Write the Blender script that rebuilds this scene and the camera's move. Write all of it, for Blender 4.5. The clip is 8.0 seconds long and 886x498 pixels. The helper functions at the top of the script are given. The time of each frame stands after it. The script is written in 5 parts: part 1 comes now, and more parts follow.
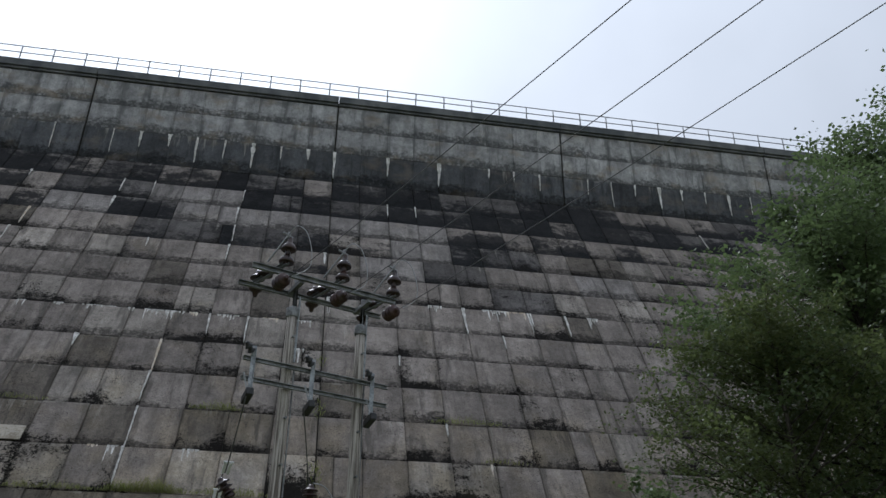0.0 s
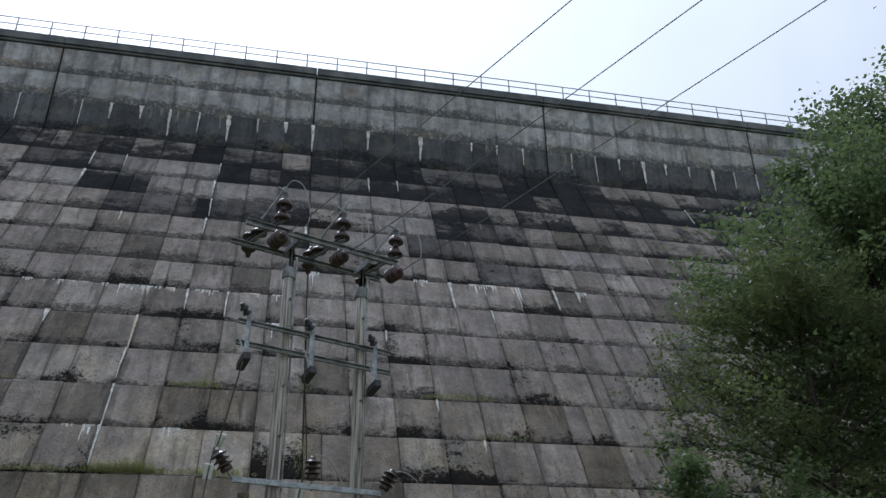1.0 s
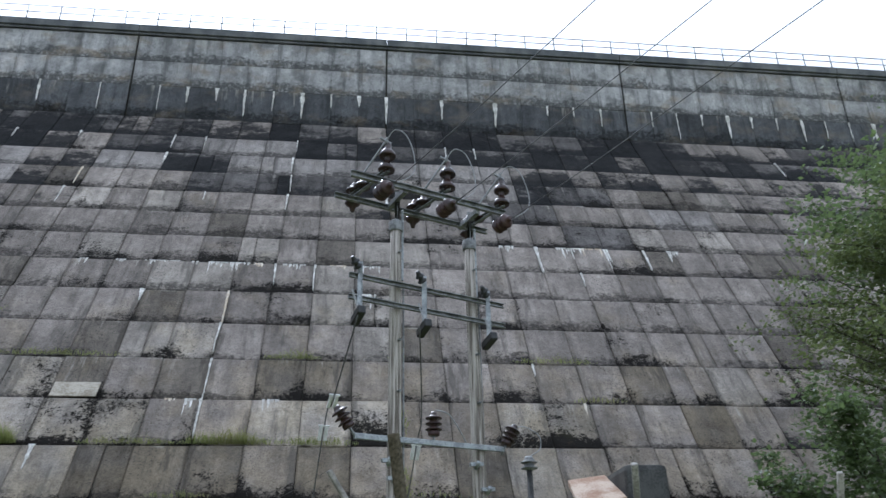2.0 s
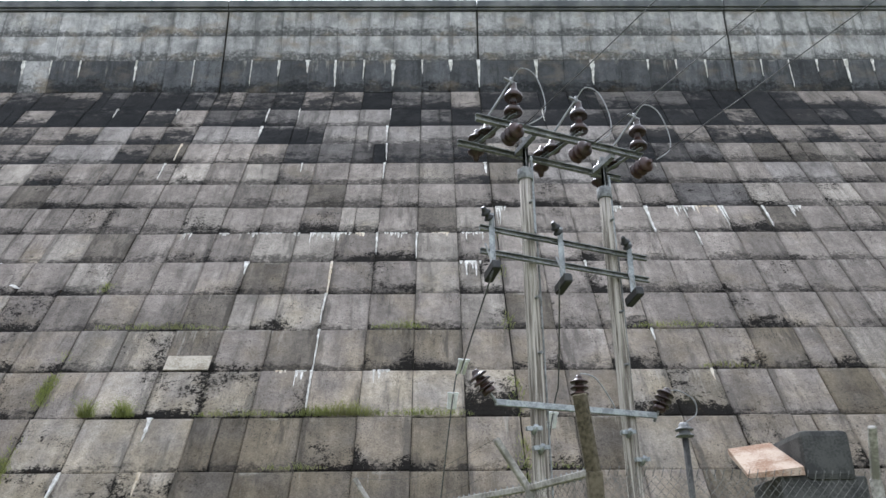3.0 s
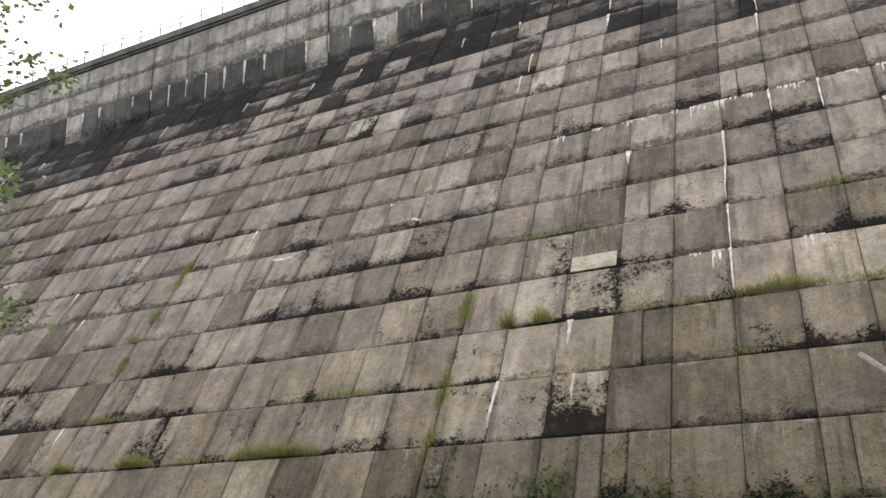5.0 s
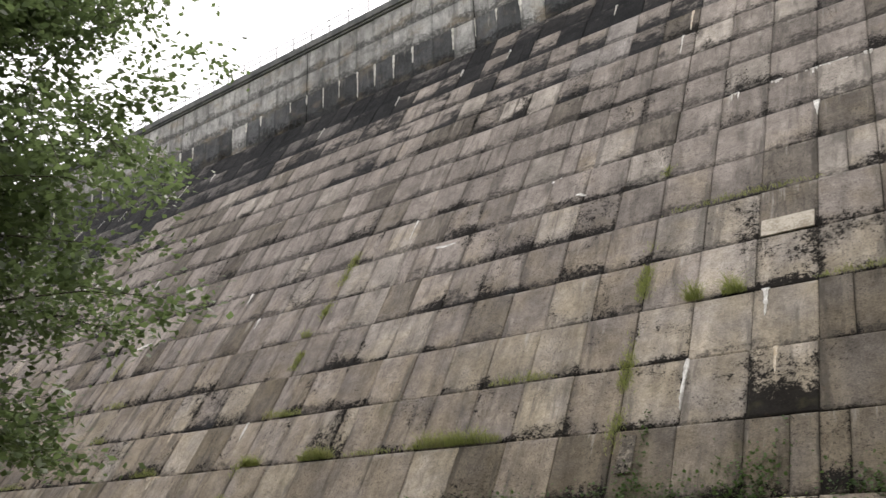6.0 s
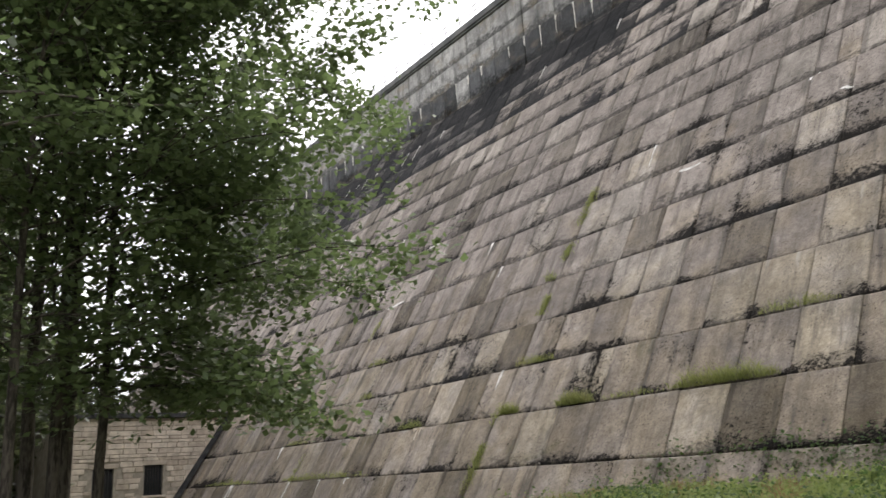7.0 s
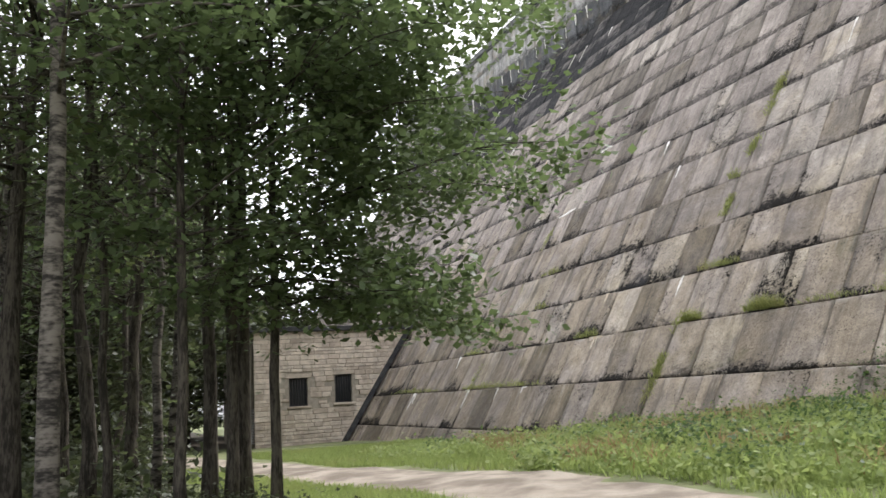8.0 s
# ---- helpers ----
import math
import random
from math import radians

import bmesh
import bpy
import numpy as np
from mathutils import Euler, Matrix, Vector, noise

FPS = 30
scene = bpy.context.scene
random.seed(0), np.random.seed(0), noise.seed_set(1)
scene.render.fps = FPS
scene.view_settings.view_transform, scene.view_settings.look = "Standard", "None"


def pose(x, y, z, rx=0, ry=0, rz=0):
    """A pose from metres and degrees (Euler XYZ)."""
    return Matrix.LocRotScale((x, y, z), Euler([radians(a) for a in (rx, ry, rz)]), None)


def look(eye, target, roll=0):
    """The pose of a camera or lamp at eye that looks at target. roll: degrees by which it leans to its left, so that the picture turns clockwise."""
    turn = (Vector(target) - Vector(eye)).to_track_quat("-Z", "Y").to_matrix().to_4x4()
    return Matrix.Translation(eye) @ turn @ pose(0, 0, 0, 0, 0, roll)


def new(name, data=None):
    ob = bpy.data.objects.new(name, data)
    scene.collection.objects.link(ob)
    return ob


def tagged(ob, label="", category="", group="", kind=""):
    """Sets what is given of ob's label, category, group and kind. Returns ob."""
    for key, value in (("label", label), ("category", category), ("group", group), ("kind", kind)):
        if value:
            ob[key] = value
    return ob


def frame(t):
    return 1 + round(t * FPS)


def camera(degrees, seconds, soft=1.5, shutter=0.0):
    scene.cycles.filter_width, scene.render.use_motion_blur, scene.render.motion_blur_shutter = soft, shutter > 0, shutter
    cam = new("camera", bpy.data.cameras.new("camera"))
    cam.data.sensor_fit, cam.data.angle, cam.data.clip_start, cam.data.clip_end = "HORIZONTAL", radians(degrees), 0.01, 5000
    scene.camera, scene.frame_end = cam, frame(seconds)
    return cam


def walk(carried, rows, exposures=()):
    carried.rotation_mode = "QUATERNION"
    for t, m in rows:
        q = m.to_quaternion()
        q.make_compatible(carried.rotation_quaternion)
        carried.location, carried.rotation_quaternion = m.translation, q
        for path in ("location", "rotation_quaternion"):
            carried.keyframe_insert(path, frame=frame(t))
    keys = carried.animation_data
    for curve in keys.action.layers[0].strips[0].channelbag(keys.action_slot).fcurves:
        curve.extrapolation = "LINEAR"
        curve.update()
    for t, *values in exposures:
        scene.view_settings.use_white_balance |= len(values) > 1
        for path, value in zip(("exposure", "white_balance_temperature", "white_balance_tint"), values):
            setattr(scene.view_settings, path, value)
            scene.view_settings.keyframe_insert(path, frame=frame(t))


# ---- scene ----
cam = camera(56.74, 8.0, 1.5, 0.12)
# seconds, eye, yaw to the left from +y, pitch up, lean
ROWS = [
    (0.0, -0.000, 0.000, 1.599, -10.15, 27.92, 0.51),
    (0.5, -0.263, 0.558, 1.597, -11.30, 27.83, 1.43),
    (1.0, -0.479, 1.359, 1.630, -12.44, 26.82, -0.79),
    (1.5, -0.829, 1.954, 1.594, -11.61, 26.55, -0.96),
    (2.0, -1.140, 2.364, 1.441, -7.20, 25.39, -1.17),
    (2.2, -1.271, 2.608, 1.508, -4.64, 25.04, -0.84),
    (3.3, -2.060, 4.066, 1.664, 1.39, 23.39, -0.73),
    (3.5, -2.234, 4.249, 1.647, 3.60, 23.42, -0.89),
    (4.0, -2.776, 4.673, 1.599, 8.89, 21.98, -0.95),
    (4.5, -3.231, 5.331, 1.619, 18.03, 20.10, -2.63),
    (5.0, -3.697, 5.676, 1.428, 25.40, 18.43, -1.92),
    (5.2, -3.900, 5.827, 1.387, 26.77, 17.89, -1.82),
    (6.3, -5.004, 6.904, 1.402, 40.25, 18.18, -2.35),
    (6.5, -5.161, 7.115, 1.385, 42.40, 17.71, -2.67),
    (7.0, -5.706, 7.584, 1.519, 54.21, 15.37, -3.49),
    (7.5, -6.080, 7.943, 1.500, 60.68, 12.25, -2.19),
    (8.0, -6.414, 8.230, 1.548, 66.96, 9.97, -3.35),
]


def heading(x, y, z, yaw, pitch, lean):
    a, b = radians(yaw), radians(pitch)
    ahead = Vector((-math.sin(a) * math.cos(b), math.cos(a) * math.cos(b), math.sin(b)))
    return look((x, y, z), Vector((x, y, z)) + ahead, lean)


EXPOSURES = [(0.0, 0.3, 5600, 10), (1.0, 0.58, 5450, 10), (2.0, 1.25, 5350, 10), (3.5, 1.75, 6050, 12), (5.0, 1.66, 6600, 14), (6.5, 1.6, 6550, 14), (8.0, 2.08, 6250, 13)]
walk(cam, [(t, heading(*row)) for t, *row in ROWS], EXPOSURES)


# ---- world, sun ----
SUN_UP, SUN_TURN = 52.0, -16.0          # degrees above the horizon, and from +y towards +x
world = bpy.data.worlds.new("overcast_sky")
scene.world = world
world.use_nodes = True
wt = world.node_tree
wt.nodes.clear()
sky = wt.nodes.new("ShaderNodeTexSky")
sky.sky_type = "NISHITA"
sky.sun_disc = False
sky.sun_elevation, sky.sun_rotation = radians(SUN_UP), radians(SUN_TURN)
sky.air_density, sky.dust_density, sky.ozone_density = 1.0, 4.0, 1.0
even = wt.nodes.new("ShaderNodeGamma")       # cloud spreads the light over the dome
even.inputs["Gamma"].default_value = 0.4
hsv = wt.nodes.new("ShaderNodeHueSaturation")
hsv.inputs["Saturation"].default_value = 0.1
cloud = wt.nodes.new("ShaderNodeTexNoise")
cloud.inputs["Scale"].default_value, cloud.inputs["Detail"].default_value = 2.2, 5.0
ramp = wt.nodes.new("ShaderNodeMapRange")
ramp.inputs["To Min"].default_value, ramp.inputs["To Max"].default_value = 1.5, 2.55
mul = wt.nodes.new("ShaderNodeMix")
mul.data_type, mul.blend_type = "RGBA", "MULTIPLY"
mul.inputs["Factor"].default_value = 1.0
back = wt.nodes.new("ShaderNodeBackground")
back.inputs["Strength"].default_value = 0.15
outw = wt.nodes.new("ShaderNodeOutputWorld")
wt.links.new(sky.outputs[0], even.inputs["Color"])
wt.links.new(even.outputs[0], hsv.inputs["Color"])
wt.links.new(cloud.outputs["Fac"], ramp.inputs["Value"])
wt.links.new(hsv.outputs[0], mul.inputs["A"])
wt.links.new(ramp.outputs[0], mul.inputs["B"])
wt.links.new(mul.outputs["Result"], back.inputs["Color"])
wt.links.new(back.outputs[0], outw.inputs[0])

sun_data = bpy.data.lights.new("sun", "SUN")
sun_data.energy, sun_data.angle, sun_data.color = 1.2, radians(14), (1.0, 0.96, 0.9)
sun = new("sun", sun_data)
a, e = radians(SUN_TURN), radians(SUN_UP)
sun.matrix_world = look((math.sin(a) * math.cos(e) * 80, math.cos(a) * math.cos(e) * 80, math.sin(e) * 80), (0, 0, 0))


# ---- materials ----
class Nodes:
    """A small node builder for one material."""

    def __init__(self, name):
        self.m = bpy.data.materials.new(name)
        self.m.use_nodes = True
        self.t = self.m.node_tree
        self.bsdf = self.t.nodes["Principled BSDF"]

    def link(self, a, b):
        self.t.links.new(a, b)

    def put(self, sock, v):
        if isinstance(v, (int, float)):
            sock.default_value = v
        elif isinstance(v, tuple):
            sock.default_value = v if len(v) == 4 or len(sock.default_value) == 3 else (*v, 1)
        else:
            self.link(v, sock)

    def node(self, kind, **ins):
        n = self.t.nodes.new(kind)
        for k, v in ins.items():
            self.put(n.inputs[k.replace("_", " ")], v)
        return n

    def math(self, op, a, b=0.0, c=0.0):
        n = self.t.nodes.new("ShaderNodeMath")
        n.operation = op
        for s, v in zip(n.inputs, (a, b, c)):
            self.put(s, v)
        return n.outputs[0]

    def pos(self):
        return self.node("ShaderNodeNewGeometry").outputs["Position"]

    def scaled(self, vec, s, rot=(0, 0, 0)):
        n = self.node("ShaderNodeMapping", Vector=vec, Scale=s)
        n.inputs["Rotation"].default_value = rot
        return n.outputs[0]

    def noise(self, vec, scale, detail=4.0, rough=0.55):
        return self.node("ShaderNodeTexNoise", Vector=vec, Scale=scale, Detail=detail, Roughness=rough).outputs["Fac"]

    def step(self, v, lo, hi, out0=0.0, out1=1.0):
        n = self.node("ShaderNodeMapRange", Value=v)
        n.interpolation_type = "SMOOTHSTEP"
        for k, q in (("From Min", lo), ("From Max", hi), ("To Min", out0), ("To Max", out1)):
            self.put(n.inputs[k], q)
        return n.outputs[0]

    def mix(self, f, a, b):
        n = self.t.nodes.new("ShaderNodeMix")
        n.data_type = "RGBA"
        self.put(n.inputs["Factor"], f)
        self.put(n.inputs["A"], a)
        self.put(n.inputs["B"], b)
        return n.outputs["Result"]

    def tint(self, col, f):
        n = self.t.nodes.new("ShaderNodeMix")
        n.data_type, n.blend_type = "RGBA", "MULTIPLY"
        n.inputs["Factor"].default_value = 1.0
        self.put(n.inputs["A"], col)
        self.link(f, n.inputs["B"])
        return n.outputs["Result"]

    def done(self, color, rough=0.8, metal=0.0, bump=None, depth=0.01, strength=0.5, sheen=0.5):
        self.bsdf.inputs["Specular IOR Level"].default_value = sheen
        self.put(self.bsdf.inputs["Base Color"], color)
        self.put(self.bsdf.inputs["Roughness"], rough)
        self.put(self.bsdf.inputs["Metallic"], metal)
        if bump is not None:
            b = self.node("ShaderNodeBump", Height=bump, Distance=depth, Strength=strength)
            self.link(b.outputs[0], self.bsdf.inputs["Normal"])
        return self.m


def concrete(name, base, spread, stain, zone, spots, island, tide=0.0):
    """Weathered cast concrete. stain: growth on each block; zone: black algae high on the wall; spots: lichen pitting; tide: blotched wash of the crest wall."""
    n = Nodes(name)
    p = n.pos()
    rnd = n.node("ShaderNodeNewGeometry").outputs["Random Per Island"] if island else n.node("ShaderNodeObjectInfo").outputs["Random"]
    two = n.math("FRACT", n.math("MULTIPLY", rnd, 17.31))
    three = n.math("FRACT", n.math("MULTIPLY", rnd, 53.7))
    sep = n.node("ShaderNodeSeparateXYZ", Vector=n.node("ShaderNodeUVMap").outputs[0])
    v = sep.outputs["Y"]
    edge = n.math("ABSOLUTE", sep.outputs["X"])
    wz = n.node("ShaderNodeSeparateXYZ", Vector=p).outputs["Z"]
    own = n.node("ShaderNodeVectorMath")
    own.operation = "ADD"
    n.link(p, own.inputs[0])
    shift = n.node("ShaderNodeCombineXYZ", X=n.math("MULTIPLY", rnd, 37.0), Y=n.math("MULTIPLY", rnd, 11.0), Z=0.0)
    n.link(shift.outputs[0], own.inputs[1])
    q = own.outputs[0]
    # tone: block to block, cloudy washes, sandy grain
    tone = n.step(rnd, 0.0, 1.0, 1.0 - spread, 1.0 + spread)
    tone = n.math("MULTIPLY", tone, n.step(n.noise(p, 0.13, 3), 0.3, 0.7, 0.84, 1.14))
    tone = n.math("MULTIPLY", tone, n.step(n.noise(q, 1.1, 5, 0.6), 0.3, 0.7, 0.8, 1.16))
    tone = n.math("MULTIPLY", tone, n.step(n.noise(p, 5.0, 6, 0.75), 0.3, 0.7, 0.84, 1.14))
    tone = n.math("MULTIPLY", tone, n.step(n.noise(p, 22.0, 4, 0.75), 0.32, 0.68, 0.76, 1.2))
    streak = n.noise(n.scaled(q, (1.7, 0.16, 0.16)), 1.0, 5, 0.62)
    tone = n.math("MULTIPLY", tone, n.step(streak, 0.36, 0.64, 0.84, 1.1))
    ochre = tuple(a * w for a, w in zip(base, (1.06, 0.985, 0.85)))
    cold = tuple(a * w for a, w in zip(base, (0.99, 0.965, 0.975)))
    hue = n.math("ADD", n.math("MULTIPLY", n.noise(q, 0.7, 4), 0.7), n.math("ADD", n.math("MULTIPLY", three, 0.12), n.step(wz, 3.0, 18.0, 0.14, -0.1)))
    col = n.tint(n.mix(n.step(hue, 0.34, 0.66), cold, ochre), tone)
    # pale lime wash that has run from the upper edge
    run = n.math("ADD", n.noise(n.scaled(q, (4.5, 0.4, 0.4)), 1.0, 5, 0.65), n.math("MULTIPLY", v, 0.24))
    run = n.math("MULTIPLY", n.step(run, 0.74, 0.9), n.step(n.noise(q, 0.35, 2), 0.46, 0.62, 0.0, 0.5))
    col = n.mix(run, col, (0.52, 0.485, 0.43))
    # paler upper lip in broken lengths: lime crust plus a painted sky highlight
    lip = n.math("MULTIPLY", n.step(v, 0.9, 0.975), n.step(n.noise(n.scaled(p, (0.8, 1.0, 1.0)), 1.0, 5, 0.7), 0.54, 0.66, 0.0, 0.5))
    col = n.mix(lip, col, (0.5, 0.47, 0.42))
    # dark seepage: down from the head, and along the upright joints
    wash = n.noise(n.scaled(q, (2.2, 0.35, 0.35)), 1.0, 6, 0.68)
    wash = n.math("MULTIPLY", n.step(n.math("ADD", wash, n.step(edge, 0.45, 0.85, -0.03, 0.06)), 0.5, 0.66), 0.7)
    col = n.mix(wash, col, tuple(a * 0.36 for a in base))
    drift = n.math("ADD", n.math("MULTIPLY", n.noise(n.scaled(p, (0.5, 1.2, 1.2)), 1.0, 7, 0.7), 1.1), n.step(two, 0.0, 1.0, -0.06, 0.06))
    smear = n.step(n.math("SUBTRACT", n.math("ADD", drift, n.step(wz, 2.0, 22.0, -0.2, 0.07)), n.math("ADD", n.math("MULTIPLY", v, 1.1), n.math("MULTIPLY", n.math("SUBTRACT", n.noise(p, 4.5, 7, 0.8), 0.5), -0.9))), 0.2, 0.42, 0.0, 0.85)
    col = n.mix(n.math("MULTIPLY", smear, n.step(n.noise(p, 6.0, 5, 0.75), 0.35, 0.55, 0.3, 1.0)), col, tuple(a * 0.14 for a in base))
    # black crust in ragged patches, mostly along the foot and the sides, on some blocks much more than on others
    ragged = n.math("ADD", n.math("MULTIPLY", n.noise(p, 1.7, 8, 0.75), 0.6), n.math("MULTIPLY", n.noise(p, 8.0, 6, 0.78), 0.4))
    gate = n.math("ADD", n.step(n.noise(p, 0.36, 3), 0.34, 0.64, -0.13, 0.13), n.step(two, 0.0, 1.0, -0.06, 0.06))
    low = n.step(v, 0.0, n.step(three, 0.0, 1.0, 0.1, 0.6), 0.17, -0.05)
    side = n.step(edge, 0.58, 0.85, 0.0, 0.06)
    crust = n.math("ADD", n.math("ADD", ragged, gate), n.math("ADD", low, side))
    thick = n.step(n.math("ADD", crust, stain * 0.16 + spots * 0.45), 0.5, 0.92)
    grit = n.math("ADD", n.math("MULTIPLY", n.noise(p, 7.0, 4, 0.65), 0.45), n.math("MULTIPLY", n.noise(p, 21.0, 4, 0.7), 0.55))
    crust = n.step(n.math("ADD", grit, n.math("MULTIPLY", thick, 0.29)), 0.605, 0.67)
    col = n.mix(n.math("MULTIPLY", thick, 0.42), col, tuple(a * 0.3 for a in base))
    pits = n.math("MULTIPLY", n.step(n.math("ADD", n.noise(p, 15.0, 4, 0.7), n.math("MULTIPLY", thick, 0.12)), 0.585, 0.63), n.step(n.noise(p, 0.6, 4), 0.36, 0.62, 0.1 if tide == 0 else 0.0, 0.85 if tide == 0 else 0.2))
    col = n.mix(pits, col, tuple(a * 0.16 for a in base))
    col = n.mix(n.math("MULTIPLY", crust, 0.97), col, (0.012, 0.0105, 0.009))
    # rusty and reddish specks
    speck = n.math("MULTIPLY", n.step(n.noise(p, 3.1, 6, 0.75), 0.6, 0.72), 0.3)
    col = n.mix(speck, col, (0.2, 0.13, 0.085))
    # black algae in the wet belt below the crest wall: it hangs in ragged bands along the bed joints
    if zone > 0:
        belt = n.step(wz, 16.5, 25.5)
        patch = n.math("MULTIPLY", n.noise(n.scaled(p, (0.16, 0.34, 0.34)), 1.0, 8, 0.68), 1.15)
        patch = n.math("ADD", patch, n.math("MULTIPLY", n.math("SUBTRACT", two, 0.5), 0.24))
        patch = n.math("ADD", patch, n.math("MULTIPLY", n.math("SUBTRACT", 0.5, v), 0.26))
        patch = n.math("ADD", patch, n.math("MULTIPLY", n.math("SUBTRACT", n.noise(p, 2.6, 6, 0.75), 0.5), 0.5))
        black = n.step(n.math("ADD", patch, n.math("MULTIPLY", belt, 0.36 * zone)), 0.83, 0.99)
        col = n.mix(n.math("MULTIPLY", black, 0.92), col, (0.019, 0.0195, 0.021))
    if tide > 0:
        rim = n.math("MAXIMUM", n.step(edge, 0.5, 0.85), n.step(n.math("ABSOLUTE", n.math("SUBTRACT", v, 0.5)), 0.3, 0.5))
        blot = n.math("ADD", n.math("MULTIPLY", n.noise(p, 0.75, 6, 0.68), 1.0), n.math("MULTIPLY", rim, 0.07))
        col = n.mix(n.step(blot, 0.46, 0.7, 0.0, 0.55 * tide), col, (0.085, 0.088, 0.088))
        fade = n.step(n.noise(n.scaled(p, (0.5, 1, 0.9)), 1.0, 4, 0.6), 0.5, 0.72, 0.0, 0.5 * tide)
        col = n.mix(fade, col, (0.3, 0.235, 0.16))
    green = n.math("MULTIPLY", n.step(n.noise(p, 0.7, 5), 0.6, 0.74), n.step(wz, 1.0, 12.0, 0.45, 0.0))
    col = n.mix(green, col, (0.11, 0.105, 0.05))
    bump = n.math("ADD", n.noise(p, 14.0, 6, 0.75), n.math("ADD", n.math("MULTIPLY", n.noise(q, 1.6, 4), 2.0), n.math("MULTIPLY", crust, 0.5)))
    return n.done(col, n.step(n.noise(p, 1.2, 3), 0.3, 0.7, 0.74, 0.95), bump=bump, depth=0.04, strength=0.7, sheen=0.12)


BASE = (0.30, 0.27, 0.238)
PALE = (0.38, 0.348, 0.303)
DARK = (0.14, 0.132, 0.124)
CREST = (0.45, 0.45, 0.44)
MATS = {}
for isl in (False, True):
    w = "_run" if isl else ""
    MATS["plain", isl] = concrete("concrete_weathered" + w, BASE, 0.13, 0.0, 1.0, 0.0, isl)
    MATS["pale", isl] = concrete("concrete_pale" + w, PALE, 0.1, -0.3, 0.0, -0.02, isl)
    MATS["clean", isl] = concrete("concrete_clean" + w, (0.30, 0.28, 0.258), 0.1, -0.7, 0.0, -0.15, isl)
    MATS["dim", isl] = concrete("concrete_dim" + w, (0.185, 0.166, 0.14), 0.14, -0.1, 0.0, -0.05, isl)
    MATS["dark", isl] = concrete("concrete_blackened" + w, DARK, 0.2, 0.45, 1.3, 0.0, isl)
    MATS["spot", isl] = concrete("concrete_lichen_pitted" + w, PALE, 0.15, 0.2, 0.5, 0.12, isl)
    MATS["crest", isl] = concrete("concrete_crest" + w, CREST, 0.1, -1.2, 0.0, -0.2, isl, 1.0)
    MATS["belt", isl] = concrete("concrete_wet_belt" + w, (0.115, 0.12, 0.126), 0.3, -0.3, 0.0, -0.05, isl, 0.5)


def mottled(name, a, b, scale=4.0, rough=0.8, metal=0.0, depth=0.005, stretch=(1, 1, 1), fine=30.0):
    n = Nodes(name)
    p = n.scaled(n.node("ShaderNodeTexCoord").outputs["Object"], stretch)
    f = n.math("ADD", n.math("MULTIPLY", n.noise(p, scale, 5), 0.6), n.math("MULTIPLY", n.noise(p, fine, 4), 0.4))
    return n.done(n.mix(n.step(f, 0.40, 0.60), a, b), n.step(f, 0.3, 0.7, rough - 0.12, rough + 0.08), metal, f, depth, 0.5, 0.5 if rough < 0.7 else 0.15)


def leafy(name, a, b, c, rough=0.5):
    """Leaves: colour varies from leaf to leaf, with light passing through."""
    n = Nodes(name)
    r = n.node("ShaderNodeNewGeometry").outputs["Random Per Island"]
    big = n.noise(n.pos(), 0.55, 3)
    col = n.mix(r, a, b)
    col = n.mix(n.step(big, 0.5, 0.75, 0.0, 0.7), col, c)
    n.done(col, rough)
    tr = n.node("ShaderNodeBsdfTranslucent", Color=n.mix(0.5, col, tuple(min(1, 1.5 * q) for q in b)))
    ms = n.node("ShaderNodeMixShader")
    ms.inputs[0].default_value = 0.5
    n.link(n.bsdf.outputs[0], ms.inputs[1])
    n.link(tr.outputs[0], ms.inputs[2])
    n.link(ms.outputs[0], n.t.nodes["Material Output"].inputs[0])
    return n.m


mortar = mottled("joint_mortar", (0.014, 0.013, 0.011), (0.045, 0.042, 0.034), 1.5, 0.95, fine=9.0)
coping_mat = mottled("coping_concrete", (0.10, 0.105, 0.11), (0.2, 0.2, 0.2), 0.8, 0.9)
calcite = mottled("calcite", (0.45, 0.43, 0.39), (0.85, 0.83, 0.79), 3.0, 0.75)
patch_mat = mottled("pale_patch_mortar", (0.3, 0.26, 0.2), (0.55, 0.5, 0.42), 1.4, 0.9, fine=14.0)
rust_streak = mottled("rusty_calcite", (0.5, 0.4, 0.28), (0.78, 0.72, 0.62), 3.0, 0.8)
galv = mottled("galvanised_steel", (0.22, 0.235, 0.24), (0.42, 0.44, 0.445), 6.0, 0.5, 0.55)
galv_dark = mottled("weathered_steel", (0.13, 0.135, 0.135), (0.31, 0.315, 0.315), 5.0, 0.6, 0.3)
rail_mat = mottled("painted_rail", (0.16, 0.16, 0.16), (0.28, 0.28, 0.28), 6.0, 0.6, 0.3)
pole_wood = mottled("weathered_pole_wood", (0.13, 0.112, 0.094), (0.52, 0.48, 0.43), 1.2, 0.9, 0, 0.015, (16, 16, 0.45), 4.0)
porcelain = mottled("brown_porcelain", (0.022, 0.013, 0.011), (0.05, 0.024, 0.019), 3.0, 0.36)
porcelain_red = mottled("red_porcelain", (0.026, 0.014, 0.012), (0.055, 0.024, 0.02), 3.0, 0.4)
black_box = mottled("black_fuse_casing", (0.012, 0.012, 0.012), (0.03, 0.03, 0.03), 8.0, 0.5)
wire_mat = mottled("aluminium_cable", (0.09, 0.09, 0.09), (0.16, 0.16, 0.16), 9.0, 0.5, 0.4)
jumper_mat = mottled("grey_jumper_cable", (0.22, 0.225, 0.23), (0.36, 0.36, 0.36), 9.0, 0.5)
